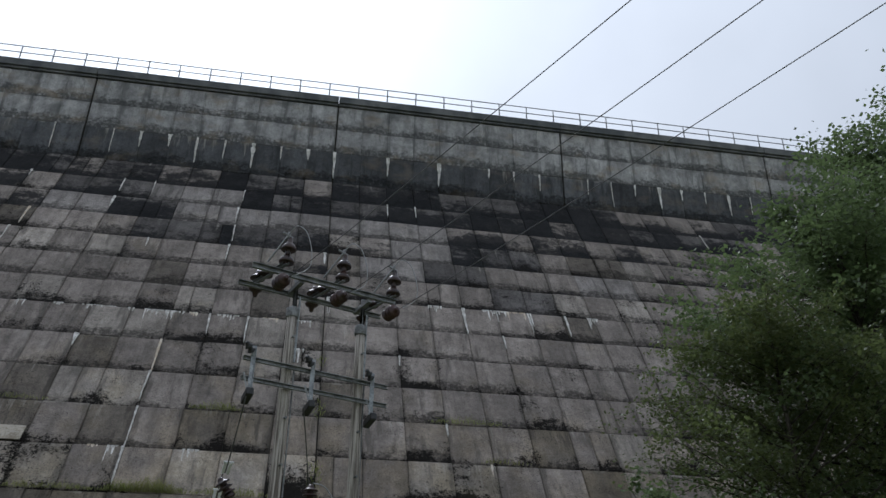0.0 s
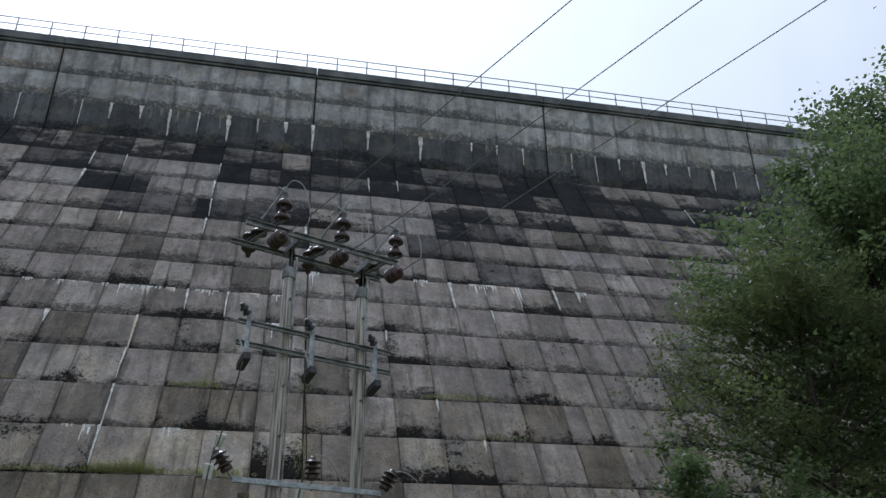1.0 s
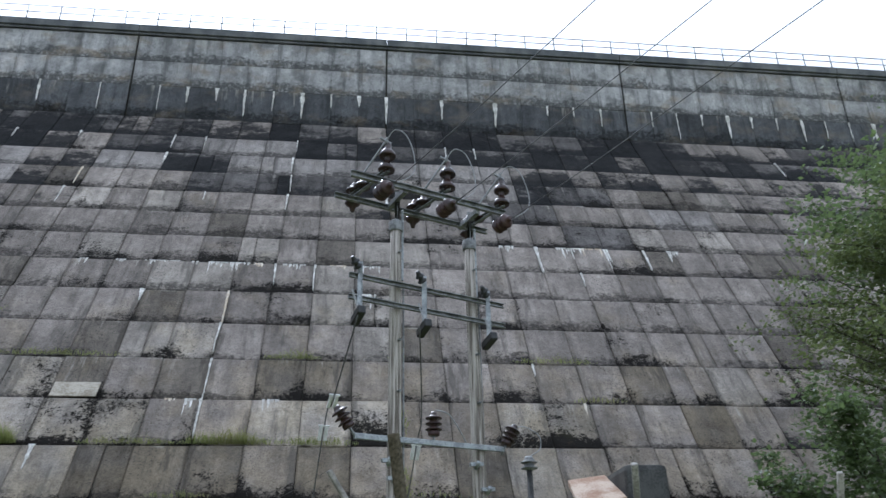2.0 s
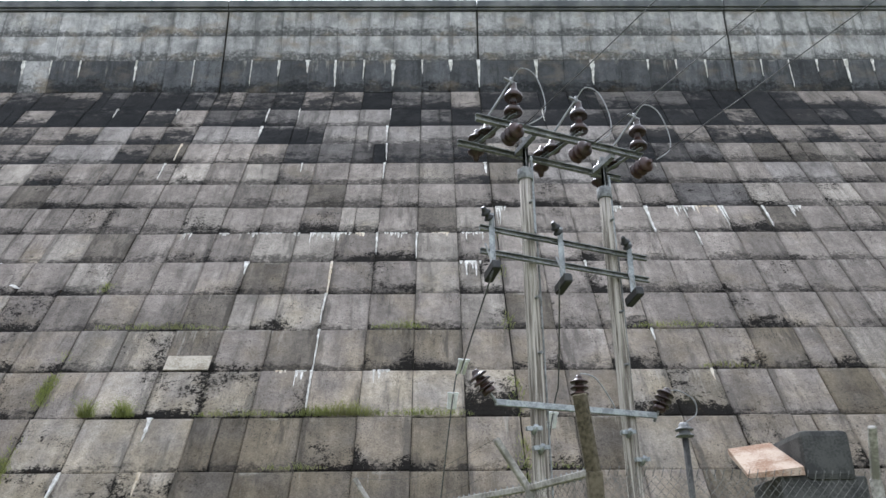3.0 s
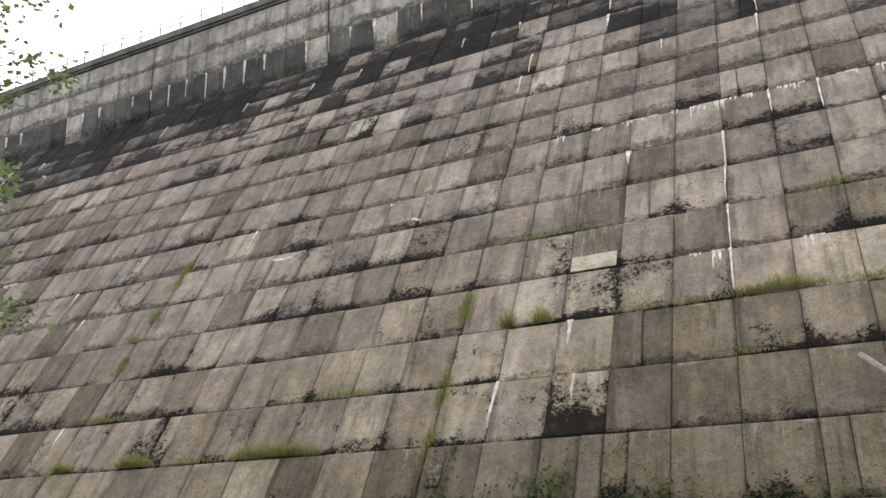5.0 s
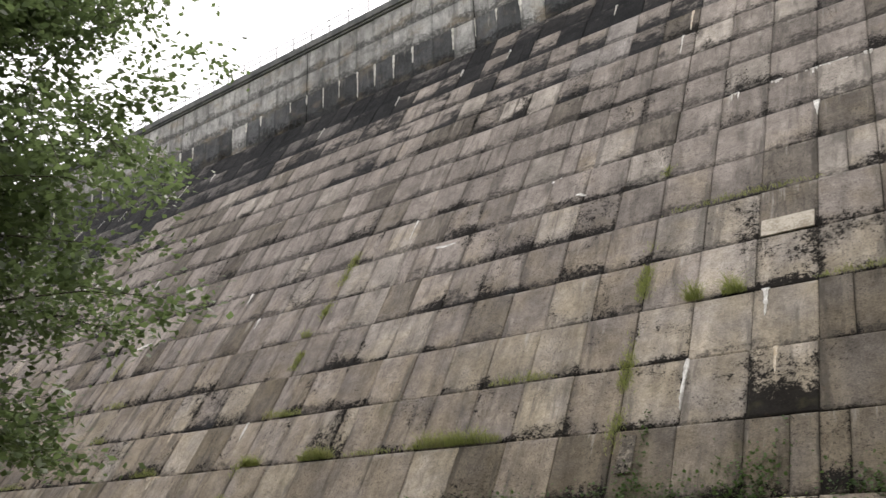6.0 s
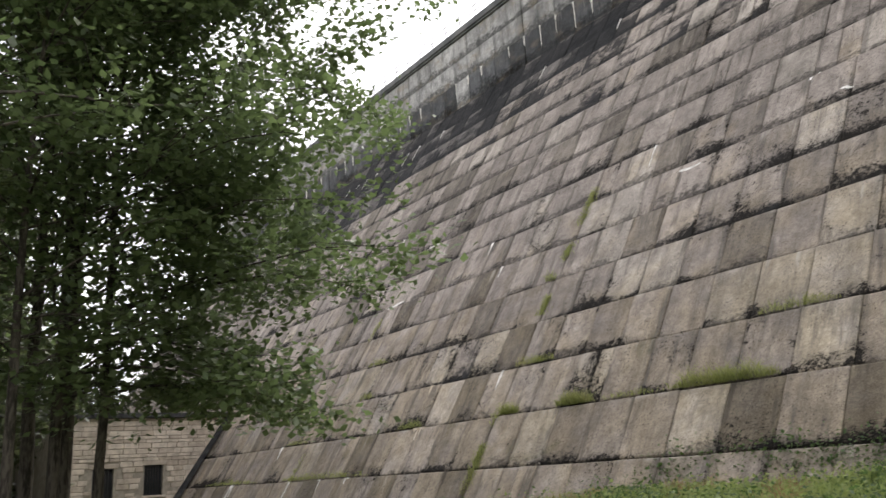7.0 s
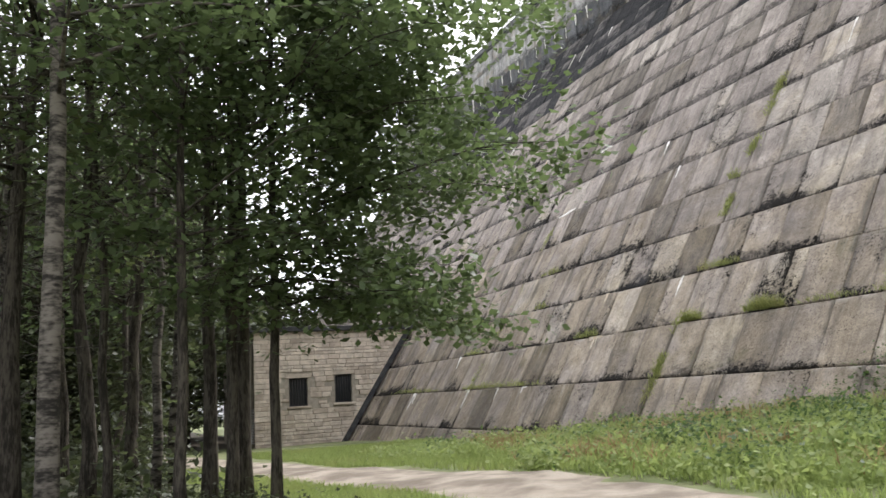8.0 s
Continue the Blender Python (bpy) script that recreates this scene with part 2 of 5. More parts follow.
white_clip = mottled("white_polymer", (0.62, 0.63, 0.62), (0.8, 0.8, 0.78), 6.0, 0.5)
fence_mat = mottled("old_concrete_post", (0.2, 0.19, 0.17), (0.42, 0.4, 0.37), 3.0, 0.9, 0, 0.006)
post_green = mottled("mossy_post", (0.045, 0.038, 0.024), (0.14, 0.12, 0.085), 3.0, 0.95, 0, 0.006)
mesh_mat = mottled("chain_link_wire", (0.07, 0.07, 0.062), (0.17, 0.17, 0.155), 9.0, 0.7, 0.2)
yellow = mottled("yellow_sign", (0.72, 0.55, 0.03), (0.8, 0.64, 0.06), 5.0, 0.5)
black_ink = mottled("black_ink", (0.015, 0.015, 0.015), (0.02, 0.02, 0.02), 5.0, 0.6)
rust_roof = mottled("rusty_sheet", (0.28, 0.17, 0.11), (0.5, 0.4, 0.32), 2.0, 0.8)
kiosk_mat = mottled("kiosk_panel", (0.05, 0.05, 0.05), (0.1, 0.1, 0.095), 3.0, 0.7)
stone_mat = Nodes("valve_house_stone")
_p = stone_mat.pos()
_r = stone_mat.node("ShaderNodeObjectInfo").outputs["Random"]
_c = stone_mat.mix(_r, (0.42, 0.35, 0.28), (0.62, 0.54, 0.45))
stone_mat = stone_mat.done(stone_mat.tint(_c, stone_mat.step(stone_mat.noise(_p, 2.5, 6), 0.25, 0.75, 0.75, 1.2)), 0.9, bump=stone_mat.noise(_p, 7, 6), depth=0.04)
pointing = mottled("pointing", (0.26, 0.23, 0.19), (0.38, 0.34, 0.28), 3.0, 0.95)
roof_dark = mottled("dark_roof", (0.03, 0.03, 0.032), (0.07, 0.07, 0.07), 2.0, 0.85)
glass = Nodes("dark_window_glass")
glass = glass.done((0.02, 0.022, 0.025), 0.12)
bark = mottled("dark_bark", (0.022, 0.019, 0.015), (0.085, 0.075, 0.06), 3.0, 0.95, 0, 0.03, (3, 3, 0.6), 12.0)
bark_pale = mottled("birch_bark", (0.02, 0.018, 0.015), (0.15, 0.135, 0.115), 2.2, 0.9, 0, 0.02, (1.2, 1.2, 3.0), 9.0)
leaf_a = leafy("alder_leaf", (0.04, 0.064, 0.024), (0.115, 0.158, 0.062), (0.085, 0.112, 0.045))
leaf_b = leafy("birch_leaf", (0.05, 0.072, 0.022), (0.115, 0.14, 0.05), (0.11, 0.115, 0.045))
# leaves inside the wood: the shade there is put into this darker colour
leaf_shaded = leafy("woodland_leaf", (0.025, 0.036, 0.016), (0.065, 0.08, 0.034), (0.085, 0.085, 0.04))
grass_mat = leafy("grass_blade", (0.15, 0.21, 0.055), (0.3, 0.36, 0.12), (0.3, 0.28, 0.11), 0.6)
moss_grass = leafy("ledge_grass", (0.15, 0.18, 0.05), (0.33, 0.36, 0.12), (0.3, 0.25, 0.13), 0.7)
ivy_mat = leafy("ivy_leaf", (0.035, 0.07, 0.02), (0.1, 0.16, 0.045), (0.07, 0.11, 0.035), 0.45)
straw_mat = leafy("dry_bracken", (0.22, 0.14, 0.06), (0.34, 0.25, 0.13), (0.25, 0.2, 0.1), 0.8)

ground_n = Nodes("grass_ground")
_p = ground_n.pos()
_c = ground_n.mix(ground_n.step(ground_n.noise(_p, 0.5, 6), 0.35, 0.65), (0.105, 0.13, 0.045), (0.17, 0.185, 0.08))
_c = ground_n.mix(ground_n.step(ground_n.noise(_p, 1.7, 5), 0.55, 0.72), _c, (0.11, 0.09, 0.05))
ground_mat = ground_n.done(_c, 0.95, bump=ground_n.noise(_p, 8, 6), depth=0.06)
# leaf litter, coloured near black to include the shade under the trees
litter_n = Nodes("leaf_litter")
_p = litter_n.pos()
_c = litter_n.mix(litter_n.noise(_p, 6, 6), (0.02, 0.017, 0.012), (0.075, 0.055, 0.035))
litter_shaded_mat = litter_n.done(_c, 0.95, bump=litter_n.noise(_p, 9, 6), depth=0.05)
road_n = Nodes("gravel_track")
_p = road_n.pos()
_c = road_n.mix(road_n.step(road_n.noise(_p, 0.9, 7), 0.34, 0.66), (0.15, 0.12, 0.09), (0.36, 0.31, 0.25))
_c = road_n.mix(road_n.step(road_n.noise(_p, 30, 3), 0.55, 0.7), _c, (0.2, 0.18, 0.15))
road_mat = road_n.done(_c, 0.95, bump=road_n.noise(_p, 25, 4), depth=0.02)


# ---- geometry helpers ----
def finish(name, bm, material):
    me = bpy.data.meshes.new(name)
    bm.to_mesh(me)
    bm.free()
    me.materials.append(material)
    return me


def part(name, bm, material, parent, label=""):
    """Link a bmesh (or a mesh) as one object under a thing or a part."""
    me = bm if isinstance(bm, bpy.types.Mesh) else finish(name, bm, material)
    ob = new(name, me)
    ob.parent = parent
    if label:
        ob["label"] = label
    return ob


def thing(name, label, category, group="", kind="", at=(0, 0, 0)):
    ob = new(name)
    ob.location = at
    ob.empty_display_size = 0.2
    return tagged(ob, label, category, group, kind)


def soften(bm, size, segments=1):
    bmesh.ops.bevel(bm, geom=list(bm.edges), offset=size, segments=segments, affect="EDGES", profile=0.6)


def box(bm, size, at=(0, 0, 0), m=None):
    m = m or Matrix()
    bmesh.ops.create_cube(bm, size=1.0, matrix=m @ Matrix.Translation(at) @ Matrix.Diagonal((*size, 1)))
    return bm


def beam(bm, a, b, w, h, up=(0, 0, 1)):
    """A bar from a to b, w wide and h high."""
    a, b = Vector(a), Vector(b)
    d = (b - a).normalized()
    side = d.cross(Vector(up))
    side = side.normalized() if side.length > 1e-4 else Vector((1, 0, 0))
    top = side.cross(d)
    m = Matrix((side, d, top)).transposed().to_4x4()
    m.translation = (a + b) / 2
    return box(bm, (w, (b - a).length, h), (0, 0, 0), m)


def channel(bm, a, b, w, h, t=0.012):
    """A rolled steel channel: a web and two flanges."""
    a, b = Vector(a), Vector(b)
    d = (b - a).normalized()
    side = d.cross(Vector((0, 0, 1))).normalized()
    beam(bm, a, b, t, h)
    for s in (-1, 1):
        o = Vector((0, 0, s * (h - t) / 2)) + side * (w / 2)
        beam(bm, a + o, b + o, w, t)
    return bm


def tube(bm, pts, radii, sides=8):
    """A tube through points, with a radius at each."""
    pts = [Vector(p) for p in pts]
    rings = []
    ref = Vector((0.31, 0.17, 0.93))
    for i, p in enumerate(pts):
        d = (pts[min(i + 1, len(pts) - 1)] - pts[max(i - 1, 0)]).normalized()
        u = d.cross(ref)
        u = u.normalized() if u.length > 1e-3 else d.cross(Vector((1, 0, 0))).normalized()
        v = d.cross(u)
        r = radii[i] if isinstance(radii, (list, tuple)) else radii
        rings.append([bm.verts.new(p + (u * math.cos(k * math.tau / sides) + v * math.sin(k * math.tau / sides)) * r) for k in range(sides)])
    for a, b in zip(rings, rings[1:]):
        for k in range(sides):
            f = bm.faces.new((a[k], a[(k + 1) % sides], b[(k + 1) % sides], b[k]))
            f.smooth = True
    bm.faces.new(rings[0][::-1])
    bm.faces.new(rings[-1])
    return bm


def lathe(bm, profile, m, sides=14):
    """A turned body: profile rows of radius and height along z, set by the pose m."""
    rings = []
    for r, z in profile:
        rings.append([bm.verts.new(m @ Vector((r * math.cos(k * math.tau / sides), r * math.sin(k * math.tau / sides), z))) for k in range(sides)])
    for a, b in zip(rings, rings[1:]):
        for k in range(sides):
            f = bm.faces.new((a[k], a[(k + 1) % sides], b[(k + 1) % sides], b[k]))
            f.smooth = True
    bm.faces.new(rings[0][::-1])
    bm.faces.new(rings[-1])
    return bm


def arrays_mesh(name, verts, faces, material):
    """A mesh from numpy arrays of corners and of equal-sided faces."""
    me = bpy.data.meshes.new(name)
    n, k = faces.shape
    me.vertices.add(len(verts))
    me.vertices.foreach_set("co", np.ascontiguousarray(verts, dtype=np.float32).ravel())
    me.loops.add(n * k)
    me.loops.foreach_set("vertex_index", np.ascontiguousarray(faces, dtype=np.int32).ravel())
    me.polygons.add(n)
    me.polygons.foreach_set("loop_start", np.arange(0, n * k, k, dtype=np.int32))
    me.update(calc_edges=True)
    me.materials.append(material)
    return me


def leaf_mesh(name, centres, size, material, rng, flat=0.5, long=1.5):
    """One small folded four-cornered leaf at each centre."""
    n = len(centres)
    d = rng.normal(size=(n, 3))
    d[:, 2] *= flat
    d /= np.linalg.norm(d, axis=1)[:, None]
    w = np.cross(d, rng.normal(size=(n, 3)) * (1 - flat) + np.array([0, 0, 1.0]))
    w /= np.linalg.norm(w, axis=1)[:, None] + 1e-9
    s = size * rng.uniform(0.6, 1.35, n)[:, None]
    up = np.cross(d, w)
    c = centres
    v = np.stack([c - d * s * long / 2, c + w * s * 0.5 + up * s * 0.12, c + d * s * long / 2, c - w * s * 0.5 + up * s * 0.12], 1).reshape(-1, 3)
    return arrays_mesh(name, v, np.arange(n * 4).reshape(n, 4), material)


def blade_mesh(name, roots, height, width, material, rng, lean=0.35, hang=0.0):
    """Bent grass blades: two quads tapering to a tip."""
    n = len(roots)
    ang = rng.uniform(0, math.tau, n)
    side = np.stack([np.cos(ang), np.sin(ang), np.zeros(n)], 1)
    ang2 = rng.uniform(0, math.tau, n)
    out = np.stack([np.cos(ang2), np.sin(ang2), np.zeros(n)], 1)
    h = (height * rng.uniform(0.45, 1.25, n))[:, None]
    z = np.array([0, 0, 1.0])
    w = side * width * 0.5
    k = lean * rng.uniform(0.2, 1.3, n)[:, None]
    mid = roots + z * h * 0.55 + out * h * k * 0.4
    tip = roots + z * h * (1 - 0.3 * k - hang) + out * h * k * 1.1
    v = np.stack([roots - w, roots + w, mid + w * 0.8, mid - w * 0.8, tip + w * 0.15, tip - w * 0.15], 1).reshape(-1, 3)
    b = np.arange(n)[:, None] * 6
    f = np.concatenate([b + np.array([0, 1, 2, 3]), b + np.array([3, 2, 4, 5])])
    return arrays_mesh(name, v, f, material)


# ---- the lie of the land ----
FOOT_Y, BATTER = 24.478, 0.6689            # the dam's face: y = FOOT_Y + BATTER * z
COURSE0, COURSE = 5.276, 1.8197            # height of one bed joint, and the rise of a course
BAY0, BAY, PANELS = -14.40, 15.2, 9        # a contraction joint, the width of a bay, panels in it
PANEL = BAY / PANELS
WALL_Y, WALL_TOP = 44.08, 35.9             # the upright crest wall
LEFT, RIGHT = -105.0, 76.8


def toe(x):
    """Height of the ground at the foot of the dam."""
    return float(np.interp(x, [-110, -60, -42, -34, -28, -24, -20, -14, -6, 20, 80], [-1.6, -1.15, -0.75, -0.55, -0.02, 0.4, 0.7, 0.9, 1.1, 1.6, 2.4]))


TRACK = [(7.0, -14.0), (3.2, -5.0), (0.0, 0.0), (-3.2, 4.6), (-6.6, 8.6), (-9.8, 12.0), (-13.5, 14.3), (-17.0, 14.95), (-21.0, 14.9), (-25.5, 14.1), (-31.0, 13.2), (-42.0, 12.2), (-56.0, 11.4), (-80.0, 9.0)]


def base_level(x, y):
    """Ground height without roughness: nearly level by the track, falling gently away, with a bank up to the dam."""
    flat = float(np.interp(x, [-110, -60, -34, -15, -6, 30, 90], [-1.7, -1.25, -0.45, -0.12, 0.0, 0.2, 0.6]))
    near = float(np.interp(y, [11.0, 14.0, 17.5, 25.0], [0.0, 0.04, 0.22, 1.0]))
    if x > -4:
        near = max(near, float(np.interp(y, [7.0, 11.0, 25.0], [0.0, 0.25, 1.0])) * min(1.0, (x + 4) / 6))
    return flat + (toe(x) - flat) * near


def level(x, y):
    bank = float(np.interp(y, [15.5, 18.0, 24.0, 26.5], [0.0, 1.0, 1.0, 0.3])) if -40 < x < 0 else 0.0
    lump = 0.2 * bank * (noise.noise((x * 0.55, y * 0.75, 3.3)) + 0.5 * noise.noise((x * 1.5, y * 1.7, 8.3)))
    return base_level(x, y) + lump + 0.07 * noise.noise((x * 0.35, y * 0.35, 0.3)) + 0.03 * noise.noise((x * 1.3, y * 1.3, 5.1))


def track_far(x, y):
    best = 1e9
    for (ax, ay), (bx, by) in zip(TRACK, TRACK[1:]):
        dx, dy = bx - ax, by - ay
        t = max(0.0, min(1.0, ((x - ax) * dx + (y - ay) * dy) / (dx * dx + dy * dy)))
        best = min(best, math.hypot(x - ax - t * dx, y - ay - t * dy))
    return best


# ground: one sheet, fine near the walk, coarse to the horizon
xs = sorted(set([-1500, -900, -500, -300, -200, -150] + [-120 + 4 * i for i in range(15)] + [-60 + 1.0 * i for i in range(86)] + [27 + 5 * i for i in range(15)] + [150, 300, 600, 1500]))
ys = sorted(set([-1500, -700, -300, -150, -80, -50] + [-40 + 4 * i for i in range(9)] + [-5 + 0.8 * i for i in range(40)] + [28, 32, 36]))
bm = bmesh.new()
grid = [[bm.verts.new((x, y, level(x, y) if abs(x) < 150 and y > -60 else base_level(max(-110, min(80, x)), y))) for y in ys] for x in xs]
for i in range(len(xs) - 1):
    for j in range(len(ys) - 1):
        f = bm.faces.new((grid[i][j], grid[i + 1][j], grid[i + 1][j + 1], grid[i][j + 1]))
        f.smooth = True
ground = tagged(new("ground", finish("ground", bm, ground_mat)), "grassy ground sloping gently below the dam", "ground", kind="structure")

# gravel track
bm = bmesh.new()
fine = []
for i in range(len(TRACK) - 1):
    p0, p1, p2, p3 = (Vector(TRACK[max(0, min(len(TRACK) - 1, i + k))]) for k in (-1, 0, 1, 2))
    for s in range(8):
        t = s / 8
        fine.append(0.5 * ((2 * p1) + (p2 - p0) * t + (2 * p0 - 5 * p1 + 4 * p2 - p3) * t * t + (3 * p1 - p0 - 3 * p2 + p3) * t ** 3))
rows = []
for i, p in enumerate(fine):
    d = (fine[min(i + 1, len(fine) - 1)] - fine[max(i - 1, 0)]).normalized()
    side = Vector((-d.y, d.x))
    row = []
    for k in range(-5, 6):
        wob = 0.12 * noise.noise((p.x * 0.8, p.y * 0.8, k * 3.0)) if abs(k) == 5 else 0
        q = p + side * (k * 0.3 + wob)
        row.append(bm.verts.new((q.x, q.y, level(q.x, q.y) + (0.045 if abs(k) < 4 else 0.02 if abs(k) == 4 else -0.05) - (0.03 if abs(k) in (2, 3) else 0))))
    rows.append(row)
for r0, r1 in zip(rows, rows[1:]):
    for k in range(len(r0) - 1):
        f = bm.faces.new((r0[k], r1[k], r1[k + 1], r0[k + 1]))
        f.smooth = True
bmesh.ops.recalc_face_normals(bm, faces=bm.faces)
tagged(new("road", finish("road", bm, road_mat)), "pale gravel track with worn wheel lines through grass", "road", kind="structure")

# woodland floor: a litter sheet with the trees' shade put into its colour
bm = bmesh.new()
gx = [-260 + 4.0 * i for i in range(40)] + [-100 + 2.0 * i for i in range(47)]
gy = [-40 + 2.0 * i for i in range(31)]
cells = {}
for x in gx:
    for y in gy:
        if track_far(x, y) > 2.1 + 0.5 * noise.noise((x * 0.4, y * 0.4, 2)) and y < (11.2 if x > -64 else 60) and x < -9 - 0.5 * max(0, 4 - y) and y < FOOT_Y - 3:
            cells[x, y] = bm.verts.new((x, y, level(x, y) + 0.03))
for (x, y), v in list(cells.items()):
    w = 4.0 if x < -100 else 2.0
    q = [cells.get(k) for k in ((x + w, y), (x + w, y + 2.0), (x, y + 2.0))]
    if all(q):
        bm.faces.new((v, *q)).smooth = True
tagged(new("woodland_floor", finish("woodland_floor", bm, litter_shaded_mat)), "dark leaf litter under the trees", "ground", kind="structure")


# ---- the dam ----
dam = new("dam_wall")
tagged(dam, "tall battered concrete dam face of weathered stained panels", "dam", kind="structure")


def on_face(x, z, out=0.0):
    """A point on the battered face; out: metres proud of it."""
    n = Vector((0, -1, BATTER)).normalized()
    return Vector((x, FOOT_Y + BATTER * z, z)) + n * out


TURN_Z = COURSE0 + 12 * COURSE              # foot of the last course of the face
TURN_TOP = (WALL_Y - FOOT_Y) / BATTER      # and meets the upright wall
bm = bmesh.new()
prof = [(FOOT_Y + BATTER * -4 + 0.12, -4), (FOOT_Y + BATTER * TURN_Z + 0.12, TURN_Z), (WALL_Y + 0.1, TURN_TOP), (WALL_Y + 0.1, WALL_TOP - 0.3), (WALL_Y + 5.0, WALL_TOP - 0.3), (WALL_Y + 5.0, -4)]
ends = [[bm.verts.new((x, y, z)) for y, z in prof] for x in (LEFT, RIGHT)]
for k in range(len(prof)):
    q = (k + 1) % len(prof)
    bm.faces.new((ends[0][k], ends[1][k], ends[1][q], ends[0][q]))
bm.faces.new(ends[0]), bm.faces.new(ends[1][::-1])
bmesh.ops.recalc_face_normals(bm, faces=bm.faces)
part("dam_core", bm, mortar, dam, "dark recessed joints between the panels")


def slab_data(w, h, thick, lip, wear=0.035, seed=0, g=0.011, bed_gap=0.07):
    """Corners and faces of a panel: x across, y up the face, z out. Its upper edge stands a little proud; its corners are worn."""
    r = random.Random(seed)
    b = 0.03 if g > 0.01 else 0.012
    x, y0, y1 = w / 2 - g, -h / 2 + bed_gap, h / 2 - bed_gap * 0.4
    j = lambda: r.uniform(0, wear)
    top, low = lip, -lip
    outer = [(-x, y0, low - b), (x, y0, low - b), (x, y1, top - b), (-x, y1, top - b)]
    inner = [(-x + b + j(), y0 + b + j(), low), (x - b - j(), y0 + b + j(), low), (x - b - j(), y1 - b - j(), top), (-x + b + j(), y1 - b - j(), top)]
    rear = [(a, c, -thick) for a, c, _ in outer]
    v = rear + outer + inner
    f = []
    for k in range(4):
        q = (k + 1) % 4
        f += [(k, q, 4 + q, 4 + k), (4 + k, 4 + q, 8 + q, 8 + k)]
    f.append((8, 9, 10, 11))
    return v, f


def face_pose(x, z0, z1, out=0.0):
    """The pose of a panel between two heights of the battered face."""
    c = on_face(x, (z0 + z1) / 2, out)
    up = Vector((0, BATTER, 1)).normalized()
    n = Vector((0, -1, BATTER)).normalized()
    m = Matrix((Vector((1, 0, 0)), up, n)).transposed().to_4x4()
    m.translation = c
    return m


def steep_pose(x, a, b, out=0.0):
    """The same between two points (y, z) of any profile."""
    up = Vector((0, b[0] - a[0], b[1] - a[1])).normalized()
    n = Vector((0, -up.z, up.y))
    m = Matrix((Vector((1, 0, 0)), up, n)).transposed().to_4x4()
    m.translation = Vector((x, (a[0] + b[0]) / 2, (a[1] + b[1]) / 2)) + n * out
    return m


# panels that stand out, by bed (from COURSE0) and panel (from the joint at BAY0)
SPECIAL = {}
for k, cols, cls in (
    (11, (3, 4, 5), "clean"), (10, (4, 5, 6, 7, 8, 9, 10, 11, 12), "clean"), (10, (0, 1, -3), "clean"), (10, (2, 3), "dark"), (9, (3, 4, 5, 6, 7, 8, 13, 14, 15), "dark"),
    (11, (0, 1, 2, 6, 7, 8, 9, 10, 11, 12, 13, 14, 15, 16), "dark"), (12, (-2, -1, 1, 2, 5, 6, 7, 9, 10, 11, 12, 13, 14, 15, 16, 17, 18), "dark"), (12, (4, 8, -5), "plain"),
    (9, (-4, -3, 11, 12), "clean"), (8, (12, 13), "dark"), (8, (17, 18, 10, 11), "clean"), (7, (14, 15), "dark"), (8, (-5,), "pale"),
    (1, (1, 2), "spot"), (1, (3, 8), "spot"), (2, (0, 1), "spot"), (1, (6, 7), "pale"), (0, (1, 2), "pale"), (-1, (0, 1, 2), "spot"), (0, (0,), "spot"), (1, (0,), "plain"), (2, (3,), "plain"), (-1, (-2,), "pale"), (-1, (-1,), "plain"),
    (5, (3, 4, 7), "pale"), (4, (7,), "pale"), (3, (4, 8), "spot"), (6, (5, 8, 9), "spot"), (0, (3, 4, 5, 7), "dim"), (-1, (3, 4, 5, 6, 7), "dim"), (-2, (0, 1, 2, 3, 4, 5, 6, 7, 8), "dim"), (2, (6, 7), "dim"),
    (1, (-6, -2), "pale"), (0, (-4, -11), "pale"), (3, (-8,), "pale"), (2, (-10, -9), "plain"), (1, (12,), "spot"), (2, (11,), "plain"),
    (10, tuple(range(-36, -18)), "dark"), (11, tuple(range(-40, -12)), "dark"), (9, tuple(range(-36, -25)), "dark"), (12, tuple(range(-40, -8)), "dark"), (8, (-31, -30, -29), "dark"),
):
    for c in cols:
        SPECIAL[k, c] = cls

pick = random.Random(4)
NEAR, FAR = [], {}
for k in range(-4, 13):
    z0, z1 = COURSE0 + k * COURSE, TURN_TOP if k == 12 else COURSE0 + (k + 1) * COURSE
    for c in range(int((LEFT - BAY0) / PANEL), int((RIGHT - BAY0) / PANEL)):
        xa, xb = BAY0 + c * PANEL, BAY0 + (c + 1) * PANEL
        cls = SPECIAL.get((k, c))
        if cls is None:
            cls = pick.choices(("plain", "pale", "dark", "spot"), (0.76, 0.05, 0.12, 0.07) if c > -14 or k < 3 else (0.62, 0.03, 0.28, 0.07))[0]
            cls = {"dark": "dim"}.get(cls, cls) if k < 10 else "plain" if k < 11 else pick.choice(("dark", "dark", "plain"))
        cuts = [xa, xb]
        u = pick.random()
        if u < 0.09:
            cuts = [xa, xa + PANEL * pick.choice((0.38, 0.5, 0.62)), xb]
        # a contraction joint takes a wider gap
        if c % PANELS == 0:
            cuts[0] += 0.014
        if c % PANELS == PANELS - 1:
            cuts[-1] -= 0.014
        for a, b in zip(cuts, cuts[1:]):
            out = pick.gauss(0, 0.012)
            near = -26.3 < xa < 7.5 and -2 <= k <= 7
            (NEAR if near else FAR.setdefault(cls, [])).append((a, b, k, z0, z1, cls, out))
# the upright crest wall
STEPS = [((WALL_Y, TURN_TOP), (WALL_Y, 31.58)), ((WALL_Y, 31.58), (WALL_Y, 33.38)), ((WALL_Y, 33.38), (WALL_Y, 35.2))]


